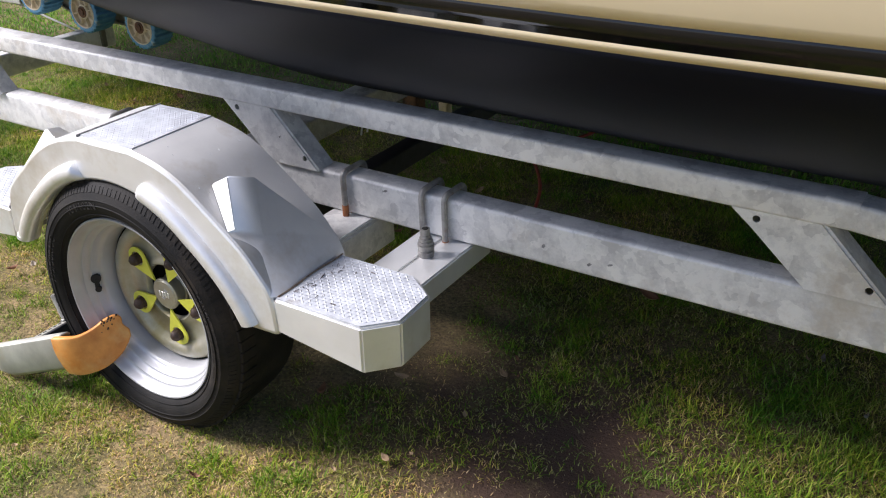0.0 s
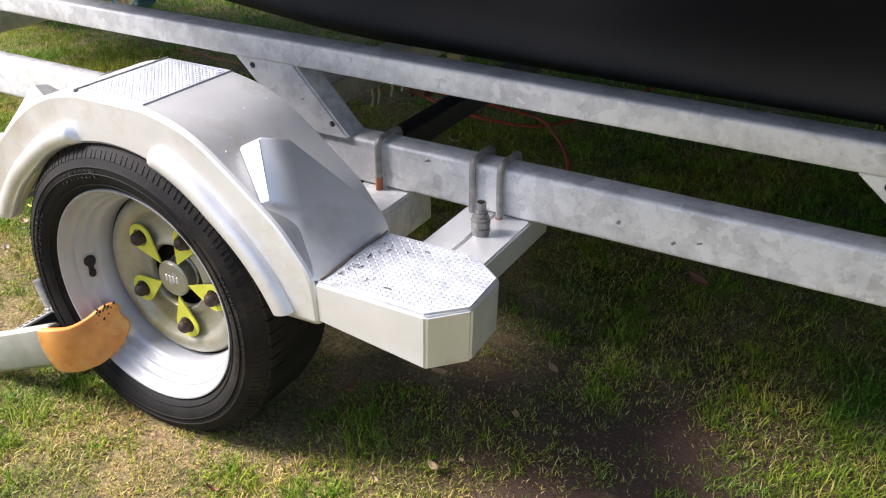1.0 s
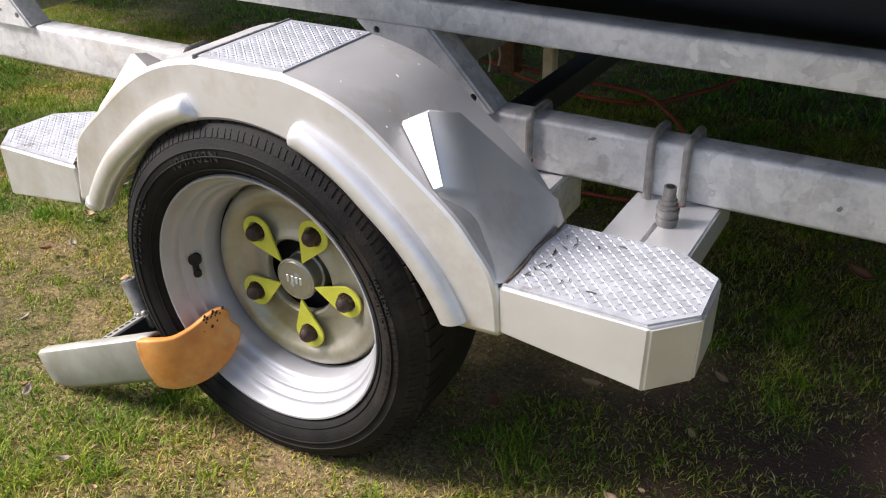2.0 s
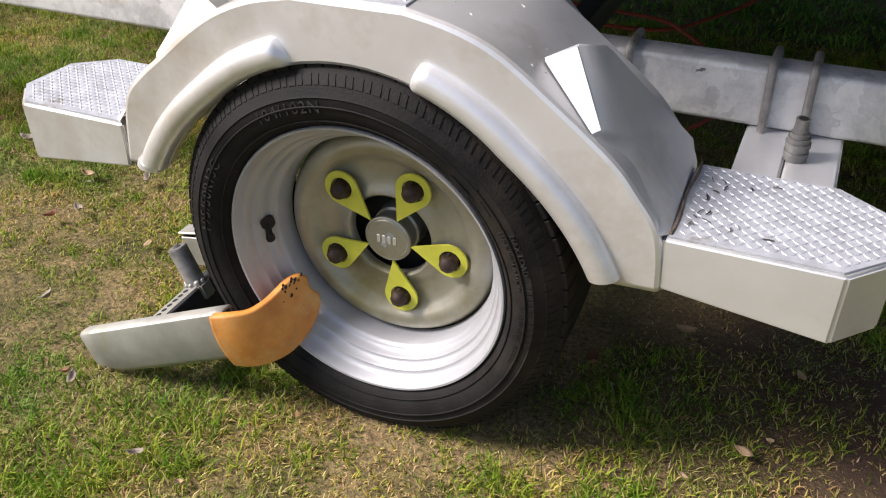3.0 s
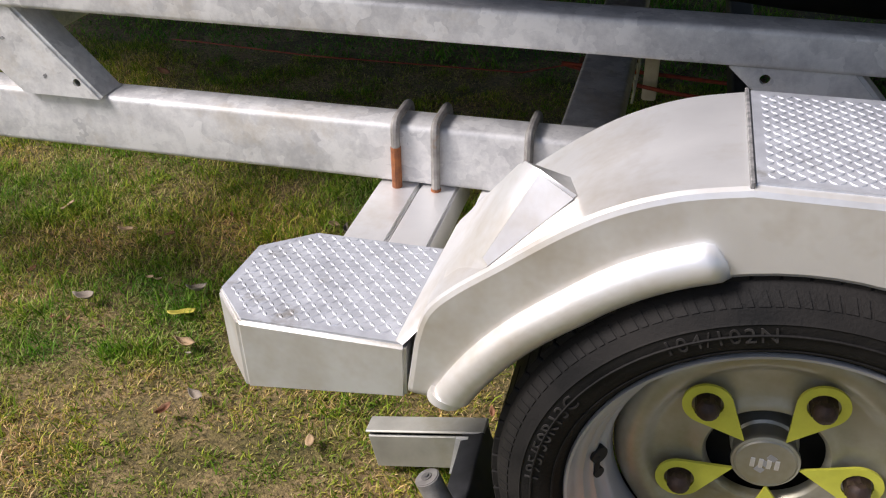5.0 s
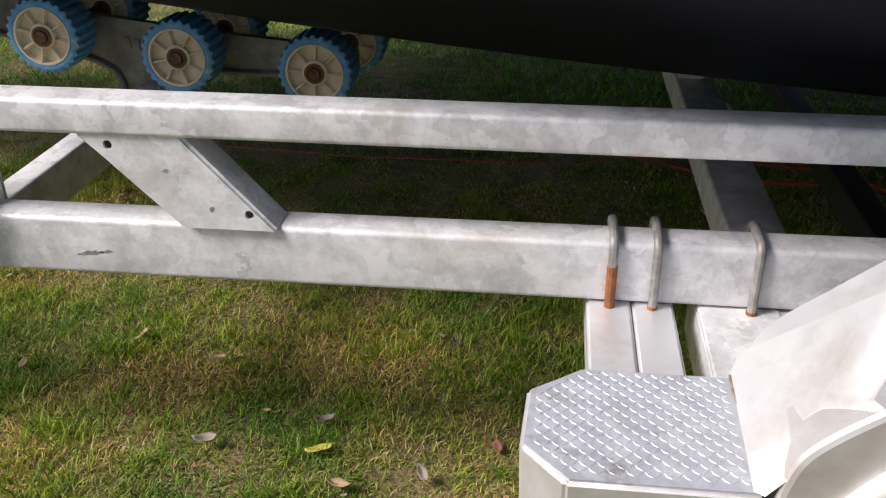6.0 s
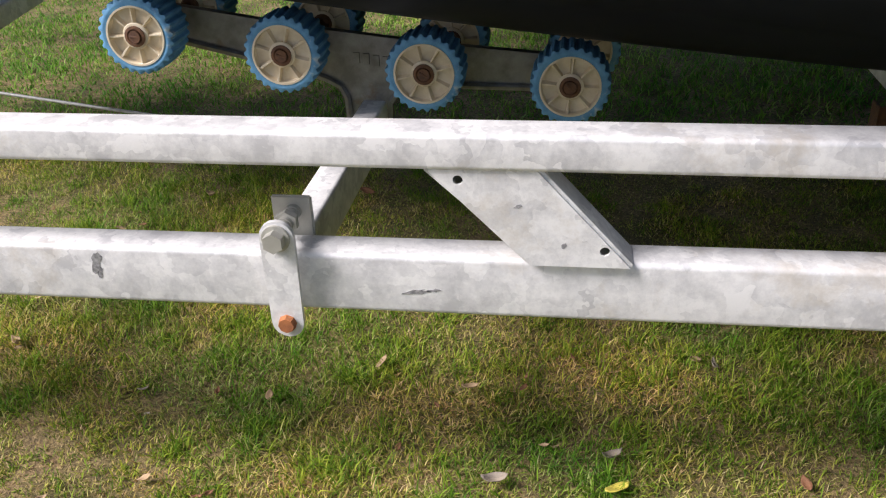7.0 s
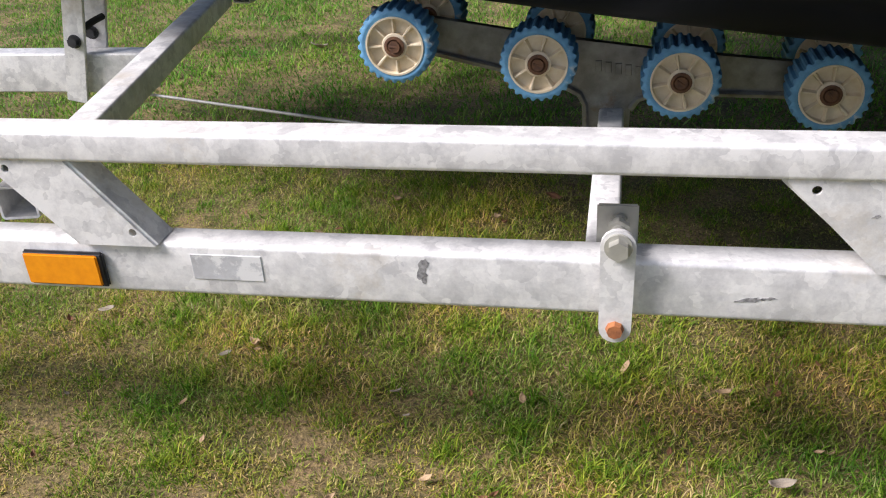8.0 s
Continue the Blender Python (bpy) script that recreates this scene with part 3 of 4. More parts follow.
def step(sign):
    """A box step with cut corners and a tread plate on top."""
    ring = [(0.333, -0.064), (0.500, -0.064), (0.541, -0.020), (0.537, 0.062), (0.485, 0.102), (0.335, 0.102)]
    ring = [(x * sign if sign > 0 else -0.970 * x, y) for x, y in ring]
    z1, z0 = 0.349, 0.270
    bm = bmesh.new()
    top, low = [bm.verts.new((x, y, z1)) for x, y in ring], [bm.verts.new((x * 0.985 + 0.006 * sign, y, z0 + (0.02 if abs(x) < 0.34 else 0))) for x, y in ring]
    bm.faces.new(top)
    bm.faces.new(low[::-1])
    for i in range(6):
        j = (i + 1) % 6
        bm.faces.new((top[i], low[i], low[j], top[j]))
    bmesh.ops.bevel(bm, geom=[e for e in bm.edges], offset=0.003, segments=2, affect="EDGES")
    part("side_step", bm, ALU, guard, "box step with cut corners")
    k = [(x - 0.004 * sign * (1 if abs(x) > 0.4 else -1), y * 0.95) for x, y in ring]
    tread("step_tread", guard, k, 0.3515, 0.0078, "checkered tread plate on the step")


step(1)
step(-1)
rng = random.Random(31)
for k in range(17):
    bx, by = 0.352 + 0.075 * rng.random() ** 1.6, rng.uniform(-0.045, 0.075)
    a, L = rng.uniform(0, math.pi), rng.uniform(0.002, 0.0055)
    bm = tube(bmesh.new(), [(bx - L * math.cos(a), by - L * math.sin(a), 0.3528), (bx + 0.001 * math.sin(3 * k), by, 0.3534), (bx + L * math.cos(a), by + L * math.sin(a), 0.3528)], rng.uniform(0.0004, 0.0009), 5)
    part("debris", bm, NUT, guard, "dark crumbs and twig bits on the step")


def boss(s):
    """The raised, folded wedge between crown and step, with a second small fold below it."""
    f = lambda x, y, z: (x if s > 0 else -x * 0.985, y, z)
    pts = dict(A0=(0.191, -0.021, 0.494), A=(0.224, -0.016, 0.513), B=(0.244, 0.022, 0.500), M=(0.324, 0.110, 0.377), C=(0.332, 0.104, 0.352), D=(0.338, -0.060, 0.352),
               U=(0.323, -0.050, 0.371), T=(0.285, -0.017, 0.427), R2=(0.264, -0.051, 0.443), R=(0.257, -0.062, 0.442), S=(0.288, -0.030, 0.416), W=(0.330, -0.0645, 0.352),
               Q=(0.196, 0.030, 0.482), N=(0.318, 0.112, 0.352))
    bm = bmesh.new()
    V = {k: bm.verts.new(f(*v)) for k, v in pts.items()}
    for names in ("A0 A R2 R", "A B T R2", "B M T", "M C D", "M D U", "M U T", "T U S", "R R2 T S", "R S W", "S U W", "U D W", "A0 Q B A", "Q N M B"):
        bm.faces.new([V[k] for k in names.split()])
    bmesh.ops.recalc_face_normals(bm, faces=bm.faces)
    bmesh.ops.bevel(bm, geom=[e for e in bm.edges if set(e.verts) <= {V[k] for k in ("A0", "A", "B", "R", "R2", "T", "M")} and len(e.link_faces) == 2], offset=0.003, segments=2, affect="EDGES", clamp_overlap=True)
    part("wedge_pressing", bm, ALU, guard, "folded aluminium wedge above the step", 45)


boss(1)
boss(-1)
rng = random.Random(5)
for k in range(16):
    i = rng.randint(N // 2 + 8, N - 12)
    o, d = outer[i], (outer[i + 1] - outer[i - 1]).normalized()
    up = Vector((-d.y, d.x)) * 0.0016
    y, L, w = rng.uniform(-0.045, 0.10), rng.uniform(0.0006, 0.0024), rng.uniform(0.0003, 0.0006)
    p, q = o + up - d * L, o + up + d * L
    bm = tube(bmesh.new(), [(p.x, y, p.y), (q.x, y + rng.uniform(-1, 1) * L, q.y)], w, 5)
    part("scratch", bm, FOIL, guard, "small bright scratches")
BEAD = surface("brown sealant", (0.34, 0.25, 0.16), (0.13, 0.09, 0.06), 90, (0.6, 0.9), 0, 0.4, 400)
for sg in (1, -0.965):
    bm = tube(bmesh.new(), [((0.339 + 0.0015 * math.sin(9 * t)) * sg, -0.058 + 0.158 * t, 0.3525) for t in np.linspace(0, 1, 16)], 0.0014, 6)
    part("sealant_bead", bm, BEAD, guard, "brown stained sealant bead")


# ---- wheel ----
wheel = new("wheel")
wheel.parent = trailer
wheel.location = (0.001, 0.0, 0.229)
tagged(wheel, "trailer wheel with silver steel rim and worn black tyre")
bm = bmesh.new()
lathe(bm, [(0.174, -0.060), (0.176, -0.067), (0.182, -0.074), (0.190, -0.080), (0.202, -0.0845), (0.214, -0.084), (0.2150, -0.0850), (0.2165, -0.0835), (0.226, -0.080), (0.2335, -0.073),
           (0.2385, -0.066), (0.2395, -0.064), (0.241, -0.060), (0.243, -0.045), (0.2445, -0.02), (0.245, 0.005), (0.2445, 0.03), (0.243, 0.055), (0.238, 0.075), (0.226, 0.09), (0.205, 0.095), (0.175, 0.07)], 128)
part("tyre", bm, RUBBER, wheel, "worn black radial tyre", 40)
# tread blocks along the shoulder
bm = bmesh.new()
for i in range(72):
    a = 2 * math.pi * i / 72
    n0 = len(bm.verts)
    box(bm, -0.0096, 0.0096, -0.0635, -0.030, 0.2385, 0.2452, 0.0010, 1)
    bm.verts.ensure_lookup_table()
    bmesh.ops.rotate(bm, cent=(0, 0, 0), matrix=Matrix.Rotation(a, 3, "Y"), verts=bm.verts[n0:])
tagged(part("tread", bm, RUBBER, wheel, "worn tread blocks", 30), kind="stuff")
bm = bmesh.new()
for i in range(144):
    a, w = 2 * math.pi * i / 144, 0.0055 if i % 2 else 0.0085
    outer_ring, inner_ring = [], []
    for r, y in ((0.2270, -0.0795), (0.2315, -0.0752), (0.2360, -0.0700)):
        for sgn_w in (-0.5, 0.5):
            t = a + sgn_w * w / r + 0.02 * (r - 0.2215) / 0.0135
            outer_ring.append(bm.verts.new(((r + 0.0004) * math.cos(t), y - 0.0005, (r + 0.0004) * math.sin(t))))
            inner_ring.append(bm.verts.new(((r - 0.002) * math.cos(t), y + 0.002, (r - 0.002) * math.sin(t))))
    o, n = outer_ring, inner_ring
    for f in ((o[0], o[1], o[3], o[2]), (o[2], o[3], o[5], o[4]), (o[0], o[2], n[2], n[0]), (o[2], o[4], n[4], n[2]), (o[1], n[1], n[3], o[3]), (o[3], n[3], n[5], o[5]), (o[0], n[0], n[1], o[1]), (o[4], o[5], n[5], n[4])):
        bm.faces.new(f)
tagged(part("shoulder_rib", bm, RUBBER, wheel, "worn ribs round the tyre shoulder", 30), kind="stuff")
bm = bmesh.new()
for rr, yy in ((0.1865, -0.0785), (0.2050, -0.0852)):
    tube(bm, [(rr * math.cos(a), yy, rr * math.sin(a)) for a in np.linspace(0, 2 * math.pi, 97)], 0.0011, 6, False)
part("sidewall_ring", bm, RUBBER, wheel, "raised rings on the sidewall")
bm = bmesh.new()
lathe(bm, [(0.1735, -0.058), (0.1765, -0.066), (0.1775, -0.0705), (0.1760, -0.073), (0.1735, -0.0725), (0.1715, -0.068), (0.1695, -0.060), (0.1675, -0.0555), (0.1640, -0.0530), (0.1615, -0.0525), (0.1600, -0.0490),
           (0.1585, -0.0430), (0.1560, -0.0405), (0.1535, -0.0400), (0.1520, -0.0365), (0.1510, -0.0300), (0.1480, -0.0265), (0.1455, -0.0255), (0.1435, -0.020), (0.1410, -0.006), (0.1400, 0.006)], 96)
part("rim", bm, RIM, wheel, "silver stepped steel rim", 50)
bm = bmesh.new()
lathe(bm, [(0.1395, 0.010), (0.1375, 0.0085), (0.1355, 0.002), (0.131, -0.003), (0.124, -0.006), (0.116, -0.0055), (0.110, -0.002), (0.104, 0.004), (0.098, 0.007), (0.080, 0.008), (0.068, 0.0075), (0.063, 0.004),
           (0.057, 0.003), (0.054, 0.006), (0.053, 0.014)], 96)
part("wheel_disc", bm, DISC, wheel, "silver wheel disc with five studs", 50)
# A dark sheet for the shade behind the centre hole.
bm = bmesh.new()
lathe(bm, [(0.0001, 0.042), (0.135, 0.042)], 48)
part("hub_bore_shade", bm, DARK, wheel)
bm = bmesh.new()
lathe(bm, [(0.0001, -0.0055), (0.026, -0.0055), (0.0275, -0.004), (0.0285, -0.0045), (0.0305, -0.0035), (0.031, 0.0), (0.029, 0.004), (0.0285, 0.018), (0.031, 0.020), (0.032, 0.042)], 48)
cap = part("hub_cap", bm, DISC, wheel, "silver grease cap", 40)
bm = bmesh.new()
for k in range(4):
    box(bm, -0.0135 + 0.0072 * k, -0.0095 + 0.0072 * k, -0.0066, -0.0050, -0.0055, 0.0055, 0.0005, 1)
part("cap_emblem", bm, ALU, cap, "raised bars stamped on the cap")
bm = bmesh.new()
for k, w in ((-0.009, 0.008), (0.0, 0.010), (0.009, 0.008)):
    box(bm, k - 0.003, k + 0.003, -0.0062, -0.0053, -w / 2, w / 2, 0.0003, 1, m=Matrix.Rotation(radians(-60), 4, "Y"))
part("stamped_mark", bm, RIM, cap)
PCD = 0.0826
for i, deg in enumerate((-80, -8, 64, 136, 208)):
    a = radians(deg)
    at = Vector((PCD * math.cos(a), 0, PCD * math.sin(a)))
    bm = bmesh.new()
    cylinder(bm, at + Vector((0, 0.012, 0)), at + Vector((0, -0.010, 0)), 0.0125, 0.0120, 6)
    bmesh.ops.create_uvsphere(bm, u_segments=12, v_segments=6, radius=0.0112, matrix=Matrix.Translation(at + Vector((0, -0.009, 0))))
    part("wheel_nut", bm, NUT, wheel, "brown hexagon wheel nut", 30)
    tip = -at.normalized() * 0.052
    u = -at.normalized()
    v = Vector((-u.z, 0, u.x))
    n, R = 24, 0.0225
    phi = math.acos(R / 0.052)
    outline = []
    for j in range(n + 1):
        b = phi + (2 * math.pi - 2 * phi) * j / n
        q = at + u * R * math.cos(b) + v * R * math.sin(b)
        outline.append((q.x, q.z))
    outline.append(((at + tip).x, (at + tip).z))
    bm = plate(bmesh.new(), outline, [(at.x, at.z, 0.0142)], -0.0035, 0.003, 18)
    part("nut_indicator", bm, YELLOW, wheel, "yellow plastic wheel nut indicator", 30)
# valve slot, its inner shade made as a near-black plug
bm = bmesh.new()
cylinder(bm, (-0.1530, -0.0330, 0.006), (-0.1480, -0.0375, 0.006), 0.0092, n=16)
cylinder(bm, (-0.1520, -0.0330, -0.016), (-0.1470, -0.0375, -0.016), 0.0058, n=14)
box(bm, -0.1525, -0.1477, -0.0400, -0.0310, -0.016, 0.006, 0.001, 1)
part("valve_slot_shade", bm, DARK, wheel, "dark plug for the shade inside the rim's valve slot")


def arc_text(text, r, start, size, y):
    """Raised lettering round the sidewall, read clockwise with its feet towards the hub."""
    cu = bpy.data.curves.new("lettering", "FONT")
    cu.body, cu.size, cu.extrude, cu.space_character = text, size, 0.0010, 1.15
    ob = new("lettering", cu)
    bpy.context.view_layer.update()
    me = bpy.data.meshes.new_from_object(ob.evaluated_get(bpy.context.evaluated_depsgraph_get()))
    bpy.data.objects.remove(ob)
    for v in me.vertices:
        a, rr = radians(start) - v.co.x / r, r + v.co.y
        v.co = (rr * math.cos(a), y - v.co.z, rr * math.sin(a))
    me.materials.clear()
    me.materials.append(LETTER)
    o = new("lettering", me)
    o.parent = wheel
    tagged(o, "raised black tyre lettering")


arc_text("195/50R13C", 0.1985, 178, 0.0185, -0.0842)
arc_text("104/102N", 0.1985, 122, 0.0185, -0.0842)
arc_text("MAX LOAD", 0.2085, 28, 0.0085, -0.0845)
arc_text("MAX INFLATION", 0.1985, 30, 0.0085, -0.0840)
bm = bmesh.new()
for r0, a0, a1 in ((0.2085, 12, 2), (0.2085, 0, -12), (0.1985, 4, -10), (0.1985, -12, -20)):
    for k in range(5):
        a, b = radians(a0 + (a1 - a0) * k / 5), radians(a0 + (a1 - a0) * (k + 0.7) / 5)
        q = [bm.verts.new((rr * math.cos(t), yy, rr * math.sin(t))) for yy in (-0.0849, -0.082) for rr, t in ((r0, a), (r0, b), (r0 + 0.006, b), (r0 + 0.006, a))]
        for f in ((0, 1, 2, 3), (0, 4, 5, 1), (1, 5, 6, 2), (2, 6, 7, 3), (3, 7, 4, 0)):
            bm.faces.new([q[x] for x in f])
part("sidewall_marking", bm, RUBBER, wheel, "raised sidewall bars")
bm = bmesh.new()
for a0, a1, rr in ((52, 44, 0.207), (52, 44, 0.193), (41, 36, 0.200)):
    tube(bm, [(rr * math.cos(radians(a)), -0.0835, rr * math.sin(radians(a))) for a in np.linspace(a0, a1, 8)], 0.0020, 6)
part("sidewall_mark", bm, RUBBER, wheel, "raised sidewall emblem")


# ---- wheel clamp ----
clamp = thing("wheel_clamp", (-0.3, -0.1, 0), "steel wheel clamp with an orange plastic jaw on the tyre", "wheel clamp")
clamp.location = (0, 0, 0)
ang = math.atan2(0.093, 0.225)


def sheet(bm, pts, thick):
    """A bent strip: rows of points lifted to a solid of the given thickness."""
    rows = [[bm.verts.new(p) for p in r] for r in pts]
    for p, q in zip(rows, rows[1:]):
        for j in range(len(p) - 1):
            bm.faces.new((p[j], p[j + 1], q[j + 1], q[j]))
    return bm


bm = bmesh.new()
rows = []
for t in np.linspace(0, 1, 12):
    x, y, z = -0.412 + 0.238 * t, -0.140 + 0.0165 * t, 0.052 + 0.097 * t
    low = 0.070 if t > 0.12 else 0.056 + 0.11 * t
    n = Vector((-math.sin(ang), 0, math.cos(ang)))
    p = Vector((x, y, z))
    rows.append([p + Vector((0, 0.024, 0)) - n * 0.006, p + Vector((0, 0.020, 0)) - n * 0.001, p + Vector((0, 0.006, 0)), p + Vector((0, 0.001, 0)) - n * 0.003, p - n * 0.009, p - n * low * 0.9, p + Vector((0, 0.004, 0)) - n * low])
sheet(bm, rows, 0.004)
solid(part("clamp_arm", bm, ZINC, clamp, "worn zinc-plated folded arm", 40), 0.004)
bm = bmesh.new()
base = [(-0.185, -0.128, 0.146), (-0.160, -0.120, 0.150), (-0.142, -0.104, 0.150), (-0.130, -0.080, 0.156), (-0.121, -0.055, 0.168), (-0.112, -0.034, 0.180)]
foot = [(-0.163, -0.122, 0.072), (-0.137, -0.116, 0.074), (-0.117, -0.104, 0.078), (-0.102, -0.084, 0.084), (-0.091, -0.055, 0.100), (-0.084, -0.026, 0.122)]
rows = []
for i, (b, f) in enumerate(zip(spline(base, 4), spline(foot, 4))):
    q = max(0.0, (i / 20 - 0.72) / 0.28)
    k = 0.30 * (1 - math.sqrt(max(0.0, 1 - q * q)))
    b, f = b.lerp(f, k), f.lerp(b, k)
    rows.append([b.lerp(f, t) + Vector((-0.2, -0.5, 0.0)) * 0.010 * math.sin(math.pi * t) for t in np.linspace(0, 1, 8)])
sheet(bm, rows, 0.01)
pad = part("jaw_pad", bm, ORANGE, clamp, "faded orange plastic jaw sleeve", 60)
solid(pad, 0.015, 0)
bv = pad.modifiers.new("round", "BEVEL")
bv.width, bv.segments = 0.006, 4
rng = random.Random(12)
for k in range(26):
    i, j = rng.randint(14, 18), rng.choice((1, 1, 2))
    n = (rows[i + 1][j] - rows[i - 1][j]).cross(rows[i][j + 1] - rows[i][j - 1]).normalized()
    c = rows[i][j].lerp(rows[i + 1][j - 1], rng.random()) + n * (0.0074 if n.y < 0 else -0.0074)
    bm = bmesh.new()
    bmesh.ops.create_icosphere(bm, subdivisions=1, radius=rng.uniform(0.0010, 0.0021))
    for v in bm.verts:
        v.co = Vector((v.co.x * 0.8, v.co.y * 1.3, v.co.z * 1.5)) * rng.uniform(0.7, 1.2) + c
    part("dirt_crumb", bm, NUT, pad)
TILT = Matrix.Translation((-0.297, 0.0, 0.090)) @ Matrix.Rotation(-ang, 4, "Y")   # top face of the cross tube, tilted like the arm
bm = bmesh.new()
section(bm, 0.030, 0.066, 0.003, (0.004, -0.122, -0.033), (-0.006, 0.125, -0.033))
bmesh.ops.transform(bm, matrix=TILT, verts=bm.verts)
# The black is paint together with the shade on the tube's sides.
chan = part("clamp_channel", bm, BLACKSTEEL, clamp, "perforated steel square tube")
# A pale zinc strip paints the sunlit top face onto the black tube.
bm = bmesh.new()
box(bm, -0.0125, 0.0125, -0.120, -0.030, 0.0002, 0.0012, 0.0004, 1, m=TILT)
part("lit_top", bm, ZINC, chan, "pale zinc strip for the tube's sunlit top face")
# Dark discs on the strip paint the shade in the adjusting holes.
for i in range(6):
    bm = bmesh.new()
    cylinder(bm, TILT @ Vector((-0.002, -0.042 - 0.0115 * i, 0.001)), TILT @ Vector((-0.002, -0.042 - 0.0115 * i, 0.0018)), 0.0040, n=12)
    part("adjusting_hole_shade", bm, DARK, chan)
bm = bmesh.new()
box(bm, -0.0185, 0.0185, -0.034, -0.010, -0.022, 0.0030, 0.003, 2, m=TILT)
part("collar", bm, ZINC, chan, "bright welded collar")
bm = bmesh.new()
for k in range(9):
    a = 2 * math.pi * k / 9
    bmesh.ops.create_icosphere(bm, subdivisions=2, radius=0.0042 + 0.0012 * math.sin(5 * k), matrix=TILT @ Matrix.Translation((-0.001 + 0.0145 * math.cos(a), -0.020 + 0.0125 * math.sin(a), 0.0036)))
part("weld", bm, ZINC, chan, "lumpy weld bead", 60)
bm = bmesh.new()
top, low = TILT @ Vector((-0.0015, -0.0185, 0.058)), TILT @ Vector((0.0, -0.020, 0.0))
cylinder(bm, low, top, 0.0136, n=28)
rise = (top - low).normalized()
cylinder(bm, top, top + rise * 0.0012, 0.0124, n=28)
post = part("lock_barrel", bm, DULLZINC, clamp, "round steel lock housing")
bm = bmesh.new()
cylinder(bm, top + rise * 0.001, top + rise * 0.0024, 0.0058, n=16)
cylinder(bm, top + rise * 0.002, top + rise * 0.0042, 0.0030, n=12)
part("lock_core", bm, STEEL, post)
JAW = Matrix.Translation((-0.436, 0.112, 0.060)) @ Matrix.Rotation(-0.20, 4, "Y")
bm = bmesh.new()
box(bm, 0.0, 0.150, 0.000, 0.004, -0.058, -0.006, 0.0015, 1, m=JAW)
box(bm, -0.001, 0.152, -0.002, 0.026, -0.0005, 0.0035, 0.0015, 1, m=JAW)
box(bm, 0.0, 0.150, 0.022, 0.026, -0.058, -0.0012, 0.0015, 1, m=JAW)
jaw = part("rear_jaw", bm, ZINC, clamp, "zinc-plated inner jaw behind the tyre")
# A dark filling for the shade in the open slot under the lip.
bm = bmesh.new()
box(bm, 0.001, 0.149, 0.003, 0.021, -0.030, -0.006, 0.0, 1, m=JAW)
part("jaw_slot_shade", bm, DARK, jaw)
bm = plate(bmesh.new(), [(0.118, 0.0), (0.150, 0.0), (0.150, -0.074), (0.112, -0.062), (0.098, -0.056)], [], -0.010, 0.005)
bmesh.ops.transform(bm, matrix=JAW, verts=bm.verts)
part("jaw_gusset", bm, GALV, jaw, "pale triangular stiffening plate")


# ---- rollers ----
def turned(bm, profile, n, shift=lambda i, k: (0, 0)):
    """Like lathe, but each ring i and column k may be moved by (radius, y)."""
    rings = []
    for i, (r, y) in enumerate(profile):
        ring = []
        for k in range(n):
            dr, dy = shift(i, k)
            a = 2 * math.pi * k / n
            ring.append(bm.verts.new(((r + dr) * math.cos(a), y + dy, (r + dr) * math.sin(a))))
        rings.append(ring)
    for p, q in zip(rings, rings[1:]):
        for k in range(n):
            bm.faces.new((p[k], p[(k + 1) % n], q[(k + 1) % n], q[k]))


def roller(parent, at, spin):
    bm = bmesh.new()
    prof = [(0.047, -0.019), (0.053, -0.021), (0.0565, -0.0205), (0.0585, -0.018), (0.0590, -0.010), (0.0595, 0.010), (0.0590, 0.034), (0.0575, 0.050), (0.045, 0.054)]
    turned(bm, prof, 104, lambda i, k: (0.0042 if (k % 4 < 2 and 3 <= i <= 7) else 0.0, 0))
    tyre = part("roller_tyre", bm, BLUE, parent, "ribbed blue rubber roller tyre", 30)
    bm = bmesh.new()
    prof = [(0.0485, -0.0195), (0.0485, -0.0215), (0.0455, -0.0215), (0.0450, -0.0100), (0.0440, -0.0090), (0.0200, -0.0090), (0.0215, -0.0180), (0.0200, -0.0195), (0.0125, -0.0200), (0.0115, -0.012), (0.0003, -0.012)]
    turned(bm, prof, 96, lambda i, k: (0, -0.0095 if (k % 12 in (0, 1) and i in (3, 4, 5)) else 0.0))
    hub = part("roller_hub", bm, IVORY, parent, "ivory nylon spoked hub", 30)
    bm = bmesh.new()
    turned(bm, [(0.0125, -0.0195), (0.0165, -0.0200), (0.0170, -0.0225), (0.0125, -0.0235), (0.0105, -0.0215), (0.0090, -0.0205), (0.0003, -0.0205)], 20)
    box(bm, -0.0085, 0.0085, -0.0255, -0.0200, -0.0022, 0.0022, 0.001, 1)
    pin = part("axle_pin", bm, PINBROWN, parent, "rusty roller pin", 30)
    for o in (tyre, hub, pin):
        o.matrix_local = Matrix.Translation(at) @ Matrix.Rotation(spin, 4, "Y")


cradle = new("roller_cradle")
cradle.parent = trailer
tagged(cradle, "rocking roller cradle with blue rollers under the hull")
ROLLERS = [(-1.590, 0.735, 0.527), (-1.358, 0.752, 0.491), (-1.131, 0.757, 0.459), (-0.902, 0.766, 0.436)]
for i, (x, y, z) in enumerate(ROLLERS):
    roller(cradle, Vector((x, y + 0.02, z)), 0.3 * i)
    roller(cradle, Vector((x + 0.02, y + 0.20, z + 0.004)), 0.2 + 0.3 * i)
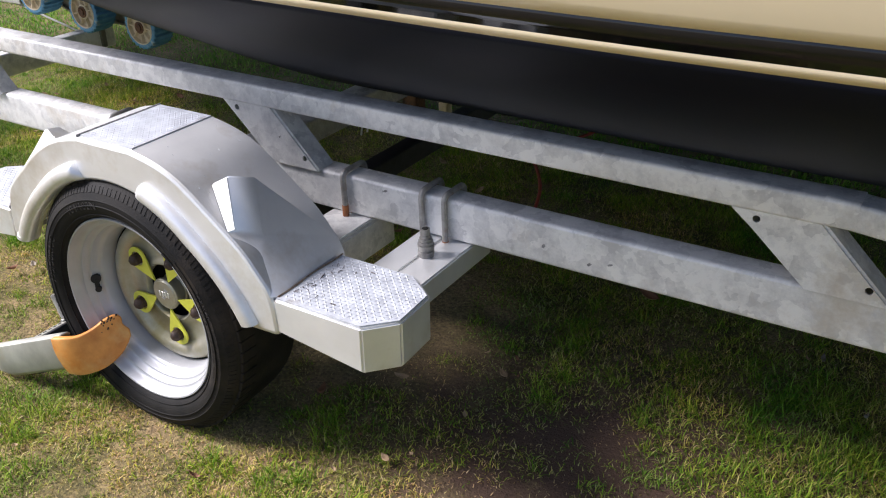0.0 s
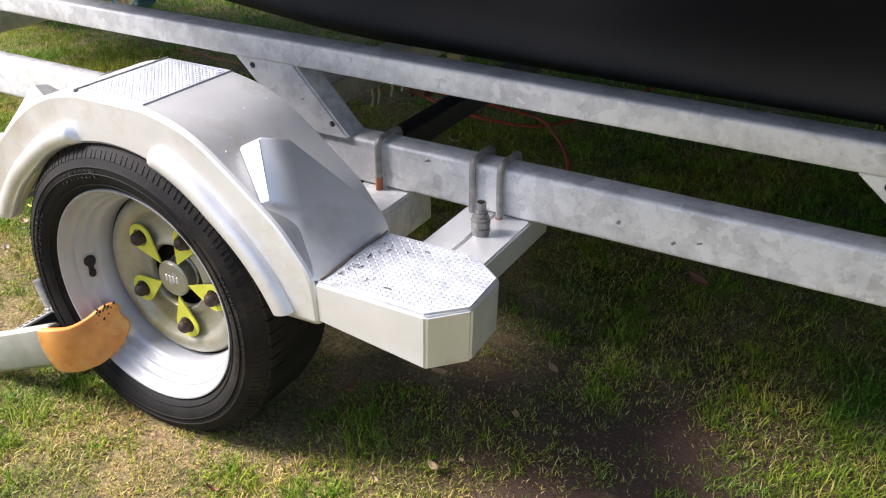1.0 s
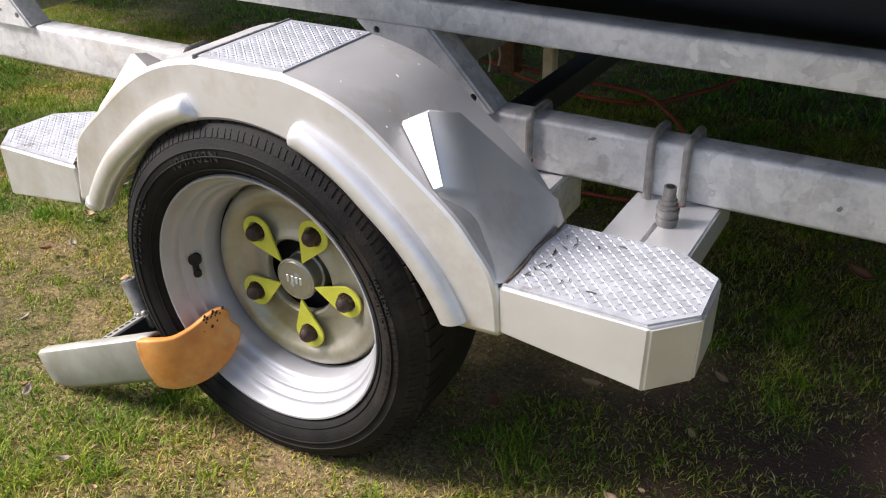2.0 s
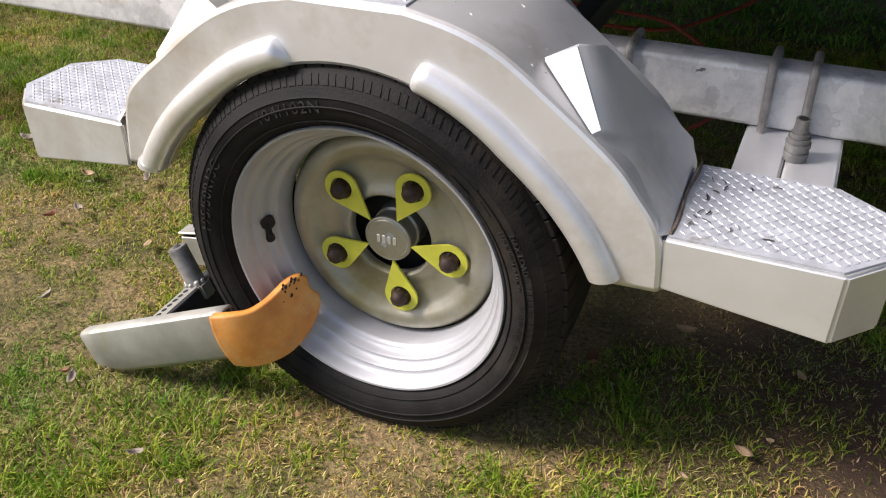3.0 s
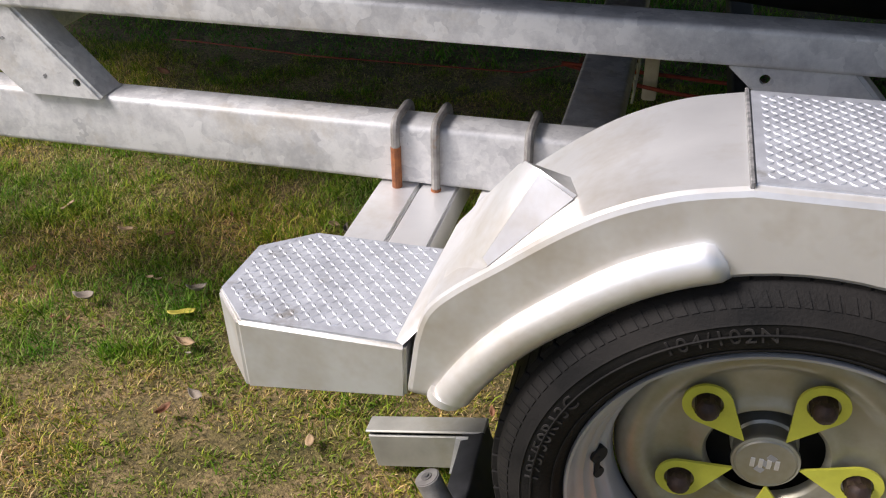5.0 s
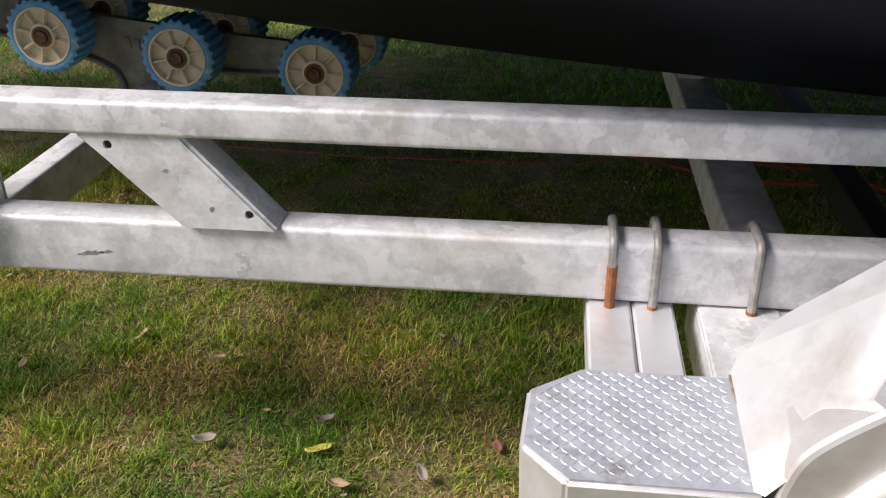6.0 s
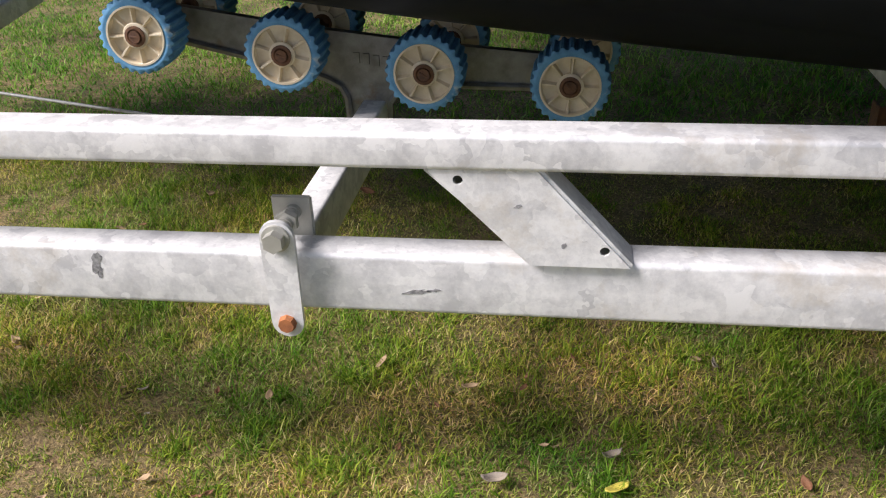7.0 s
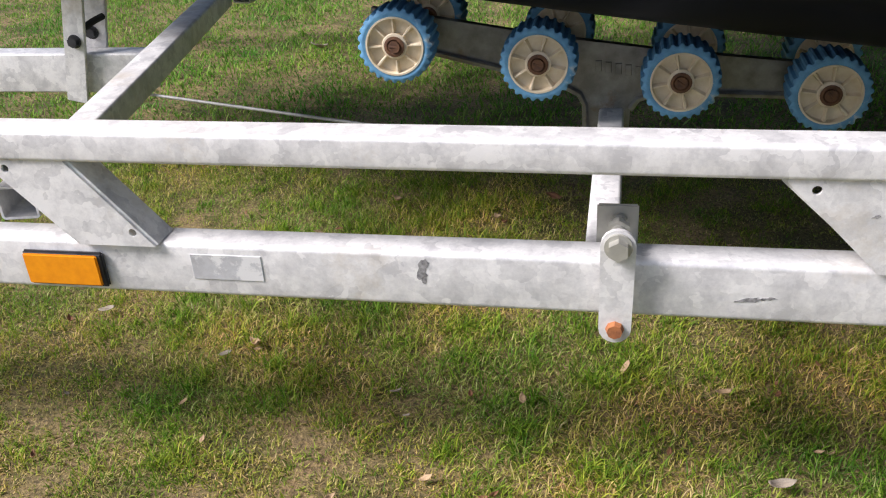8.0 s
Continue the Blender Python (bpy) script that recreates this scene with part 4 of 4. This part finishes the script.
# one casting: a long web with thickened edges and a stem with rounded shoulders
web = []
top = [(-1.66, 0.560), (-1.59, 0.548), (-1.358, 0.508), (-1.131, 0.478), (-0.902, 0.456), (-0.85, 0.448)]
low = [(-0.85, 0.412), (-0.902, 0.402), (-1.131, 0.408), (-1.170, 0.405), (-1.196, 0.396), (-1.208, 0.378), (-1.210, 0.318), (-1.284, 0.318), (-1.286, 0.385), (-1.296, 0.405), (-1.320, 0.418), (-1.358, 0.432), (-1.59, 0.490), (-1.66, 0.520)]
bm = plate(bmesh.new(), top + low, [], 0.862, 0.016)
for line in (low[:6], low[7:]):
    tube(bm, [(x, 0.858, z) for x, z in line], 0.006, 6)
part("rocker_arm", bm, STEEL, cradle, "cast grey rocker arm", 40)
bm = bmesh.new()
for k in range(7):
    box(bm, -1.270 + 0.017 * k, -1.259 + 0.017 * k, 0.860, 0.863, 0.445 - 0.0025 * k, 0.464 - 0.0025 * k, 0.0005, 1)
part("cast_mark", bm, STEEL, cradle, "raised casting bars")
for i, (x, y, z) in enumerate(ROLLERS):
    bm = bmesh.new()
    cylinder(bm, (x, y - 0.005, z), (x + 0.02, y + 0.26, z + 0.004), 0.010, n=12)
    part("roller_axle", bm, PINBROWN, cradle, "rusty roller axle")


# ---- boat ----
boat = thing("boat", (0, 0, 0), "boat with black hull and cream topsides resting on the trailer rollers", "boat")


# The top two points are out of view; their overhang widens the hull's shadow.
SECTION = [(1.40, 0.325), (1.10, 0.382), (0.85, 0.430), (0.62, 0.471), (0.44, 0.510), (0.31, 0.555), (0.20, 0.609), (0.09, 0.675), (0.018, 0.733), (-0.018, 0.775), (-0.044, 0.825), (-0.060, 0.875), (-0.076, 0.945), (-0.115, 1.10), (-0.22, 1.32)]


def hull_line():
    """The near half of the midship section as a smooth line from keel to gunwale."""
    pts = [Vector(p) for p in SECTION]
    out = []
    for i in range(len(pts) - 1):
        p0, p1, p2, p3 = pts[max(i - 1, 0)], pts[i], pts[i + 1], pts[min(i + 2, len(pts) - 1)]
        for t in (0, 0.25, 0.5, 0.75):
            out.append(0.5 * ((2 * p1) + (p2 - p0) * t + (2 * p0 - 5 * p1 + 4 * p2 - p3) * t * t + (3 * p1 - p0 - 3 * p2 + p3) * t ** 3))
    return out + [pts[-1]]


LINE = hull_line()


def on_hull(x, p, side):
    """A point of the section carried to x: the bow rises and narrows."""
    bow = max(0.0, (-x - 0.35) / 3.0)
    lift = (0.090 + 0.015 * min(1.0, max(0.0, (p.y - 0.5) / 0.25))) * max(0.0, 0.05 - x) + 0.12 * max(0.0, bow - 0.5)
    # Fuller bow at the unseen gunwale, added to carry the shadow edge forward.
    flare = min(1.0, max(0.0, (p.y - 0.95) / 0.35))
    nar = 1 - 0.97 * min(1.0, bow) ** (1.9 + 1.0 * flare)
    y = 1.40 + (p.x - 1.40) * nar + 0.052 * max(0.0, 0.9 - x) ** 1.3 * min(1.0, max(0.0, (0.52 - p.x) / 0.22))
    return Vector((x, y if side > 0 else 2.80 - y, p.y + lift))


def strip(name, lo, hi, mat, label):
    """A band of the hull between two heights of the section, one for either side."""
    def at(z):
        for a, b in zip(LINE, LINE[1:]):
            if a.y <= z <= b.y:
                return a.lerp(b, (z - a.y) / (b.y - a.y))
        return LINE[0] if z < LINE[0].y else LINE[-1]
    line = [at(lo)] + [p for p in LINE if lo + 0.003 < p.y < hi - 0.003] + [at(hi)]
    for side in (1, -1):
        bm = bmesh.new()
        sheet(bm, [[on_hull(float(x), p, side) for p in line] for x in np.linspace(-3.3, 2.6, 60)], 0)
        solid(part(name, bm, mat, boat, label, 60), 0.006, 0)


strip("hull_bottom", 0.2, 0.784, HULL, "matt black lower hull")
strip("pinstripe", 0.784, 0.7965, CREAM, "thin cream stripe along the hull")
strip("dark_band", 0.7965, 0.824, GLOSS, "glossy black band along the hull")
strip("topside", 0.824, 1.32, CREAM, "glossy cream topside")
bm = bmesh.new()
sheet(bm, [[on_hull(float(x), LINE[-1], 1).lerp(on_hull(float(x), LINE[-1], -1), t) + Vector((0, 0, 0.05 * math.sin(math.pi * t))) for t in np.linspace(0, 1, 13)] for x in np.linspace(-3.3, 2.6, 40)], 0)
part("deck", bm, CREAM, boat, "cream deck")
bm = bmesh.new()
box(bm, 2.55, 2.6, 0.05, 2.75, 0.50, 1.30, 0.01)
part("transom", bm, CREAM, boat, "cream transom")


# ---- fittings on the beam ----
bm = bmesh.new()
for k in range(9):
    z = 0.3210 + 0.0057 * k
    cylinder(bm, (0.430, 0.211, z), (0.4303, 0.2108, z + 0.0059), (0.0132, 0.0142, 0.0130, 0.0145, 0.0130, 0.0108, 0.0086, 0.0080, 0.0080)[k], n=14)
bolt = part("clamp_bolt", bm, STEEL, trailer, "thick weathered bolt on the step arm")
# A dark disc paints the shade inside the bolt's socket.
bm = bmesh.new()
cylinder(bm, (0.4303, 0.2107, 0.3715), (0.4303, 0.2107, 0.3732), 0.0055, n=12)
part("bolt_socket_shade", bm, DARK, bolt)

# adjusting bracket for the roller cross member
bracket = new("roller_bracket")
bracket.parent = trailer
tagged(bracket, "galvanised strap bolted over the beam")
pts = [(-1.220 + 0.0205 * math.cos(a), 0.427 + 0.0205 * math.sin(a)) for a in np.linspace(0, math.pi, 9)] + [(-1.2405 - 0.0, 0.313)] + [(-1.221 + 0.0195 * math.cos(a), 0.313 + 0.0195 * math.sin(a)) for a in np.linspace(math.pi, 2 * math.pi, 9)]
part("strap", plate(bmesh.new(), pts, [], 0.260, 0.006), GALV, bracket)
bm = bmesh.new()
cylinder(bm, (-1.220, 0.2600, 0.427), (-1.220, 0.2560, 0.427), 0.0165, n=20)
cylinder(bm, (-1.220, 0.2560, 0.427), (-1.220, 0.2440, 0.427), 0.0125, n=6)
for k in range(8):
    cylinder(bm, (-1.220, 0.266 + 0.008 * k, 0.427), (-1.220, 0.2735 + 0.008 * k, 0.427), 0.0095 if k % 2 else 0.0085, n=14)
cylinder(bm, (-1.220, 0.296, 0.427), (-1.220, 0.306, 0.427), 0.0145, n=6)
part("pivot_bolt", bm, ZINC, bracket, "bolt with nuts and washers")
bm = bmesh.new()
box(bm, -1.247, -1.197, 0.3295, 0.3345, 0.318, 0.447, 0.002)
part("backing_plate", bm, ZINC, bracket, "flat backing plate")
bm = bmesh.new()
cylinder(bm, (-1.221, 0.2600, 0.313), (-1.221, 0.2520, 0.313), 0.0115, 0.0095, n=8)
cylinder(bm, (-1.221, 0.2660, 0.313), (-1.221, 0.3300, 0.313), 0.0060, n=8)
part("lower_bolt", bm, RUST, bracket, "rusty bolt head")

bm = bmesh.new()
box(bm, -2.012, -1.893, 0.2685, 0.2768, 0.332, 0.384, 0.003)
refl = part("side_reflector", bm, BLACKSTEEL, trailer, "rectangular amber side reflector")
bm = bmesh.new()
box(bm, -2.009, -1.899, 0.2640, 0.2684, 0.336, 0.382, 0.002)
part("amber_lens", bm, AMBER, refl, "amber plastic lens")
bm = bmesh.new()
box(bm, -1.769, -1.671, 0.2758, 0.2768, 0.348, 0.385, 0.0004, 1)
part("foil_label", bm, FOIL, trailer, "worn silver foil label, unreadable")


def scuff(x, z, w, h, seed, y):
    """A dark scrape with a ragged edge, a film on the zinc."""
    rng = random.Random(seed)
    out = [(x + w * math.cos(a) * rng.uniform(0.35, 1), z + h * math.sin(a) * rng.uniform(0.35, 1) + 0.4 * h * math.cos(a)) for a in (2 * math.pi * i / 14 for i in range(14))]
    part("scuff_mark", plate(bmesh.new(), out, [], y, 0.0006), SCUFF, trailer)


for k, (x, z, w, h) in enumerate(((-1.458, 0.378, 0.010, 0.018), (-1.456, 0.362, 0.006, 0.010), (-1.067, 0.352, 0.020, 0.005), (-1.045, 0.355, 0.012, 0.003), (0.618, 0.357, 0.006, 0.005), (0.735, 0.352, 0.006, 0.003), (0.700, 0.344, 0.005, 0.004), (0.30, 0.386, 0.010, 0.004))):
    scuff(x, z, w, h, k, 0.2766)
for k, (x, z, w, h) in enumerate(((-0.823, 0.530, 0.004, 0.008), (-0.845, 0.531, 0.003, 0.005), (0.49, 0.519, 0.006, 0.003), (0.445, 0.515, 0.004, 0.002), (-0.70, 0.533, 0.006, 0.002))):
    scuff(x, z, w, h, 20 + k, 0.2636)


for k, (x, z, w, h) in enumerate(((-0.948, 0.470, 0.006, 0.003), (-0.898, 0.424, 0.004, 0.004), (0.068, 0.452, 0.004, 0.003))):
    scuff(x, z, w, h, 40 + k, 0.2676)


# ---- cords ----
cord = link_mesh("red_cord", tube(bmesh.new(), fillet([(-0.36, 1.235, 0.13), (-0.17, 1.155, 0.12), (-0.03, 1.14, 0.112), (0.105, 1.16, 0.11), (0.25, 1.35, 0.13), (0.45, 1.55, 0.30)], 0.06), 0.0045, 8), REDROPE, None, "", 60)
tagged(cord, "red cord hanging slack under the hull", "cord")
cord = link_mesh("red_cord", tube(bmesh.new(), fillet([(-0.36, 1.225, 0.135), (-0.14, 1.225, 0.125), (0.09, 1.205, 0.12), (0.205, 1.07, 0.115), (0.262, 0.98, 0.10), (0.270, 0.91, 0.05), (0.20, 0.86, 0.012), (0.05, 0.85, 0.010)], 0.05), 0.0045, 8), REDROPE, None, "", 60)
tagged(cord, "red cord drooping to the grass under the hull", "cord")
cord = link_mesh("red_cord", tube(bmesh.new(), [(-1.45, 1.45, 0.03), (-1.30, 1.32, 0.08), (-0.957, 1.235, 0.10), (-0.447, 1.225, 0.105), (-0.34, 1.23, 0.132)], 0.0016, 8), REDROPE, None, "", 60)
tagged(cord, "thin red cord stretched along under the hull", "cord")
wire = link_mesh("wire", tube(bmesh.new(), [(-4.4, 1.93, 0.235), (-2.45, 1.405, 0.215), (-1.80, 1.235, 0.200), (-1.74, 1.220, 0.198)], 0.0042, 8), WIRE, None, "", 60)
tagged(wire, "thin grey cable strung along the trailer", "cable")

# hanging keel bracket, pale post and cable ties below the cross member
bm = bmesh.new()
box(bm, -0.305, -0.300, 1.185, 1.235, 0.118, 0.2575, 0.001)
box(bm, -0.262, -0.257, 1.185, 1.235, 0.118, 0.2575, 0.001)
box(bm, -0.299, -0.263, 1.187, 1.191, 0.125, 0.2575, 0.001)
cylinder(bm, (-0.320, 1.21, 0.150), (-0.242, 1.21, 0.150), 0.007, n=8)
part("keel_bracket", bm, PINBROWN, trailer, "rusty brown bracket hanging under the hull")
bm = bmesh.new()
box(bm, -0.182, -0.152, 1.190, 1.220, 0.078, 0.200, 0.003)
box(bm, -0.189, -0.145, 1.188, 1.222, 0.2005, 0.2575, 0.003)
part("pale_post", bm, IVORY, trailer, "dirty cream post under the cross member")
TIE = surface("white nylon", (0.80, 0.80, 0.76), (0.68, 0.67, 0.62), 60, (0.4, 0.6))
for y, zt in ((0.832, 0.262), (0.858, 0.262), (0.915, 0.262), (0.962, 0.262)):
    part("cable_tie", tube(bmesh.new(), [(-0.1865, y, zt), (-0.1845, y + 0.002, zt - 0.020), (-0.1865, y - 0.002, zt - 0.042)], 0.0026, 6), TIE, trailer, "white cable tie tail")

# keel roller post standing on the cross member
bm = bmesh.new()
box(bm, -0.262, -0.210, 1.18, 1.23, 0.3185, 0.335, 0.002)
box(bm, -0.256, -0.216, 1.19, 1.22, 0.335, 0.372, 0.002)
part("keel_post", bm, GALV, trailer, "short keel support post")


# ---- fallen leaves ----
TAN = surface("tan dead leaf", (0.50, 0.36, 0.21), (0.36, 0.23, 0.12), 60, (0.6, 0.85), 0, 0.3, 300)
BROWN = surface("brown dead leaf", (0.32, 0.15, 0.07), (0.20, 0.09, 0.045), 60, (0.6, 0.85), 0, 0.3, 300)
GREY = surface("grey dead leaf", (0.34, 0.285, 0.215), (0.22, 0.18, 0.14), 60, (0.6, 0.85), 0, 0.3, 300)
LEMON = surface("yellow leaf", (0.70, 0.60, 0.10), (0.56, 0.46, 0.07), 60, (0.5, 0.7), 0, 0.2, 300)
LEAF_MESH = {}


def leaf_mesh(curl, mat):
    key = (curl, mat.name)
    if key not in LEAF_MESH:
        bm = bmesh.new()
        rows = []
        for i in range(9):
            t = i / 8
            w = 0.21 * math.sin(math.pi * min(1, t * 0.96 + 0.02)) ** 0.8
            rows.append([bm.verts.new((t - 0.5, w * s, 0.02 + curl * (0.25 * (2 * t - 1) ** 2 + 0.9 * (w * s) ** 2 * 4) + 0.03 * math.sin(7 * t + 2 * s))) for s in (-1, -0.5, 0, 0.5, 1)])
        for p, q in zip(rows, rows[1:]):
            for j in range(4):
                bm.faces.new((p[j], p[j + 1], q[j + 1], q[j]))
        ext = bmesh.ops.extrude_face_region(bm, geom=bm.faces[:])
        bmesh.ops.translate(bm, vec=(0, 0, -0.02), verts=[g for g in ext["geom"] if isinstance(g, bmesh.types.BMVert)])
        bmesh.ops.recalc_face_normals(bm, faces=bm.faces)
        me = bpy.data.meshes.new("fallen_leaf")
        bm.to_mesh(me)
        bm.free()
        me.materials.append(mat)
        me.shade_smooth()
        LEAF_MESH[key] = me
    return LEAF_MESH[key]


WORDS = {"tan dead leaf": "dry tan fallen leaf lying on the grass", "brown dead leaf": "curled brown dead leaf lying on the grass", "grey dead leaf": "weathered grey dead leaf lying on the grass", "yellow leaf": "yellow fallen leaf lying on the grass"}
LEAVES = [(-1.200, 0.600, 0.042, 65, TAN), (-1.046, 0.548, 0.040, 20, TAN), (-0.985, 0.335, 0.052, 5, GREY), (-0.820, 0.337, 0.062, 40, LEMON), (-0.774, 0.266, 0.055, 170, TAN), (-0.662, 0.301, 0.045, 120, GREY),
          (-0.961, 0.552, 0.030, 60, BROWN), (-0.167, 1.18, 0.06, 150, TAN), (-1.862, 0.600, 0.048, 140, TAN), (-1.364, 0.498, 0.040, 100, TAN), (-1.574, 0.492, 0.028, 10, GREY), (-1.449, 0.495, 0.028, 100, BROWN),
          (-1.912, 0.570, 0.034, 30, GREY), (-1.490, 1.148, 0.045, 120, TAN), (-1.745, 1.230, 0.045, 150, TAN), (-1.373, 1.265, 0.060, 170, BROWN), (-0.705, 0.166, 0.048, 150, GREY), (-0.735, 0.130, 0.036, 60, BROWN),
          (-0.521, 0.125, 0.042, 110, TAN), (-0.404, -0.177, 0.040, 120, GREY), (-0.570, -0.050, 0.034, 70, GREY), (0.450, 0.032, 0.040, 150, TAN), (0.390, -0.035, 0.026, 160, TAN), (0.240, 0.120, 0.052, 110, BROWN),
          (0.504, 0.348, 0.045, 140, TAN), (0.640, 0.759, 0.080, 165, BROWN), (-0.827, 0.400, 0.046, 30, GREY), (-2.214, 0.690, 0.045, 20, GREY), (-2.358, 2.538, 0.09, 20, GREY), (-0.229, -0.253, 0.030, 30, GREY)]
for k, (x, y, size, turn, mat) in enumerate(LEAVES):
    ob = new("fallen_leaf", leaf_mesh((0.5, 1.0, 1.6)[k % 3], mat))
    ob.matrix_world = pose(x, y, ground_height(x, y) + 0.015, 8 * ((k * 7) % 5 - 2), 6 * ((k * 3) % 5 - 2), turn) @ Matrix.Scale(0.72 * size, 4)
    tagged(ob, WORDS[mat.name], "leaf", "fallen leaves")
rng = random.Random(77)
for k in range(110):
    x, y = rng.uniform(-2.4, 1.2), rng.uniform(-0.45, 1.15)
    mat = rng.choice((TAN, TAN, TAN, BROWN, BROWN, GREY))
    size = 0.010 + 0.020 * rng.random() ** 2
    ob = new("fallen_leaf", leaf_mesh((0.5, 1.0, 1.6)[k % 3], mat))
    ob.matrix_world = pose(x, y, ground_height(x, y) + 0.010, rng.uniform(-25, 25), rng.uniform(-25, 25), rng.uniform(0, 360)) @ Matrix.Diagonal((size, size * rng.uniform(0.6, 1.3), size, 1))
    tagged(ob, WORDS[mat.name], "leaf", "fallen leaves")
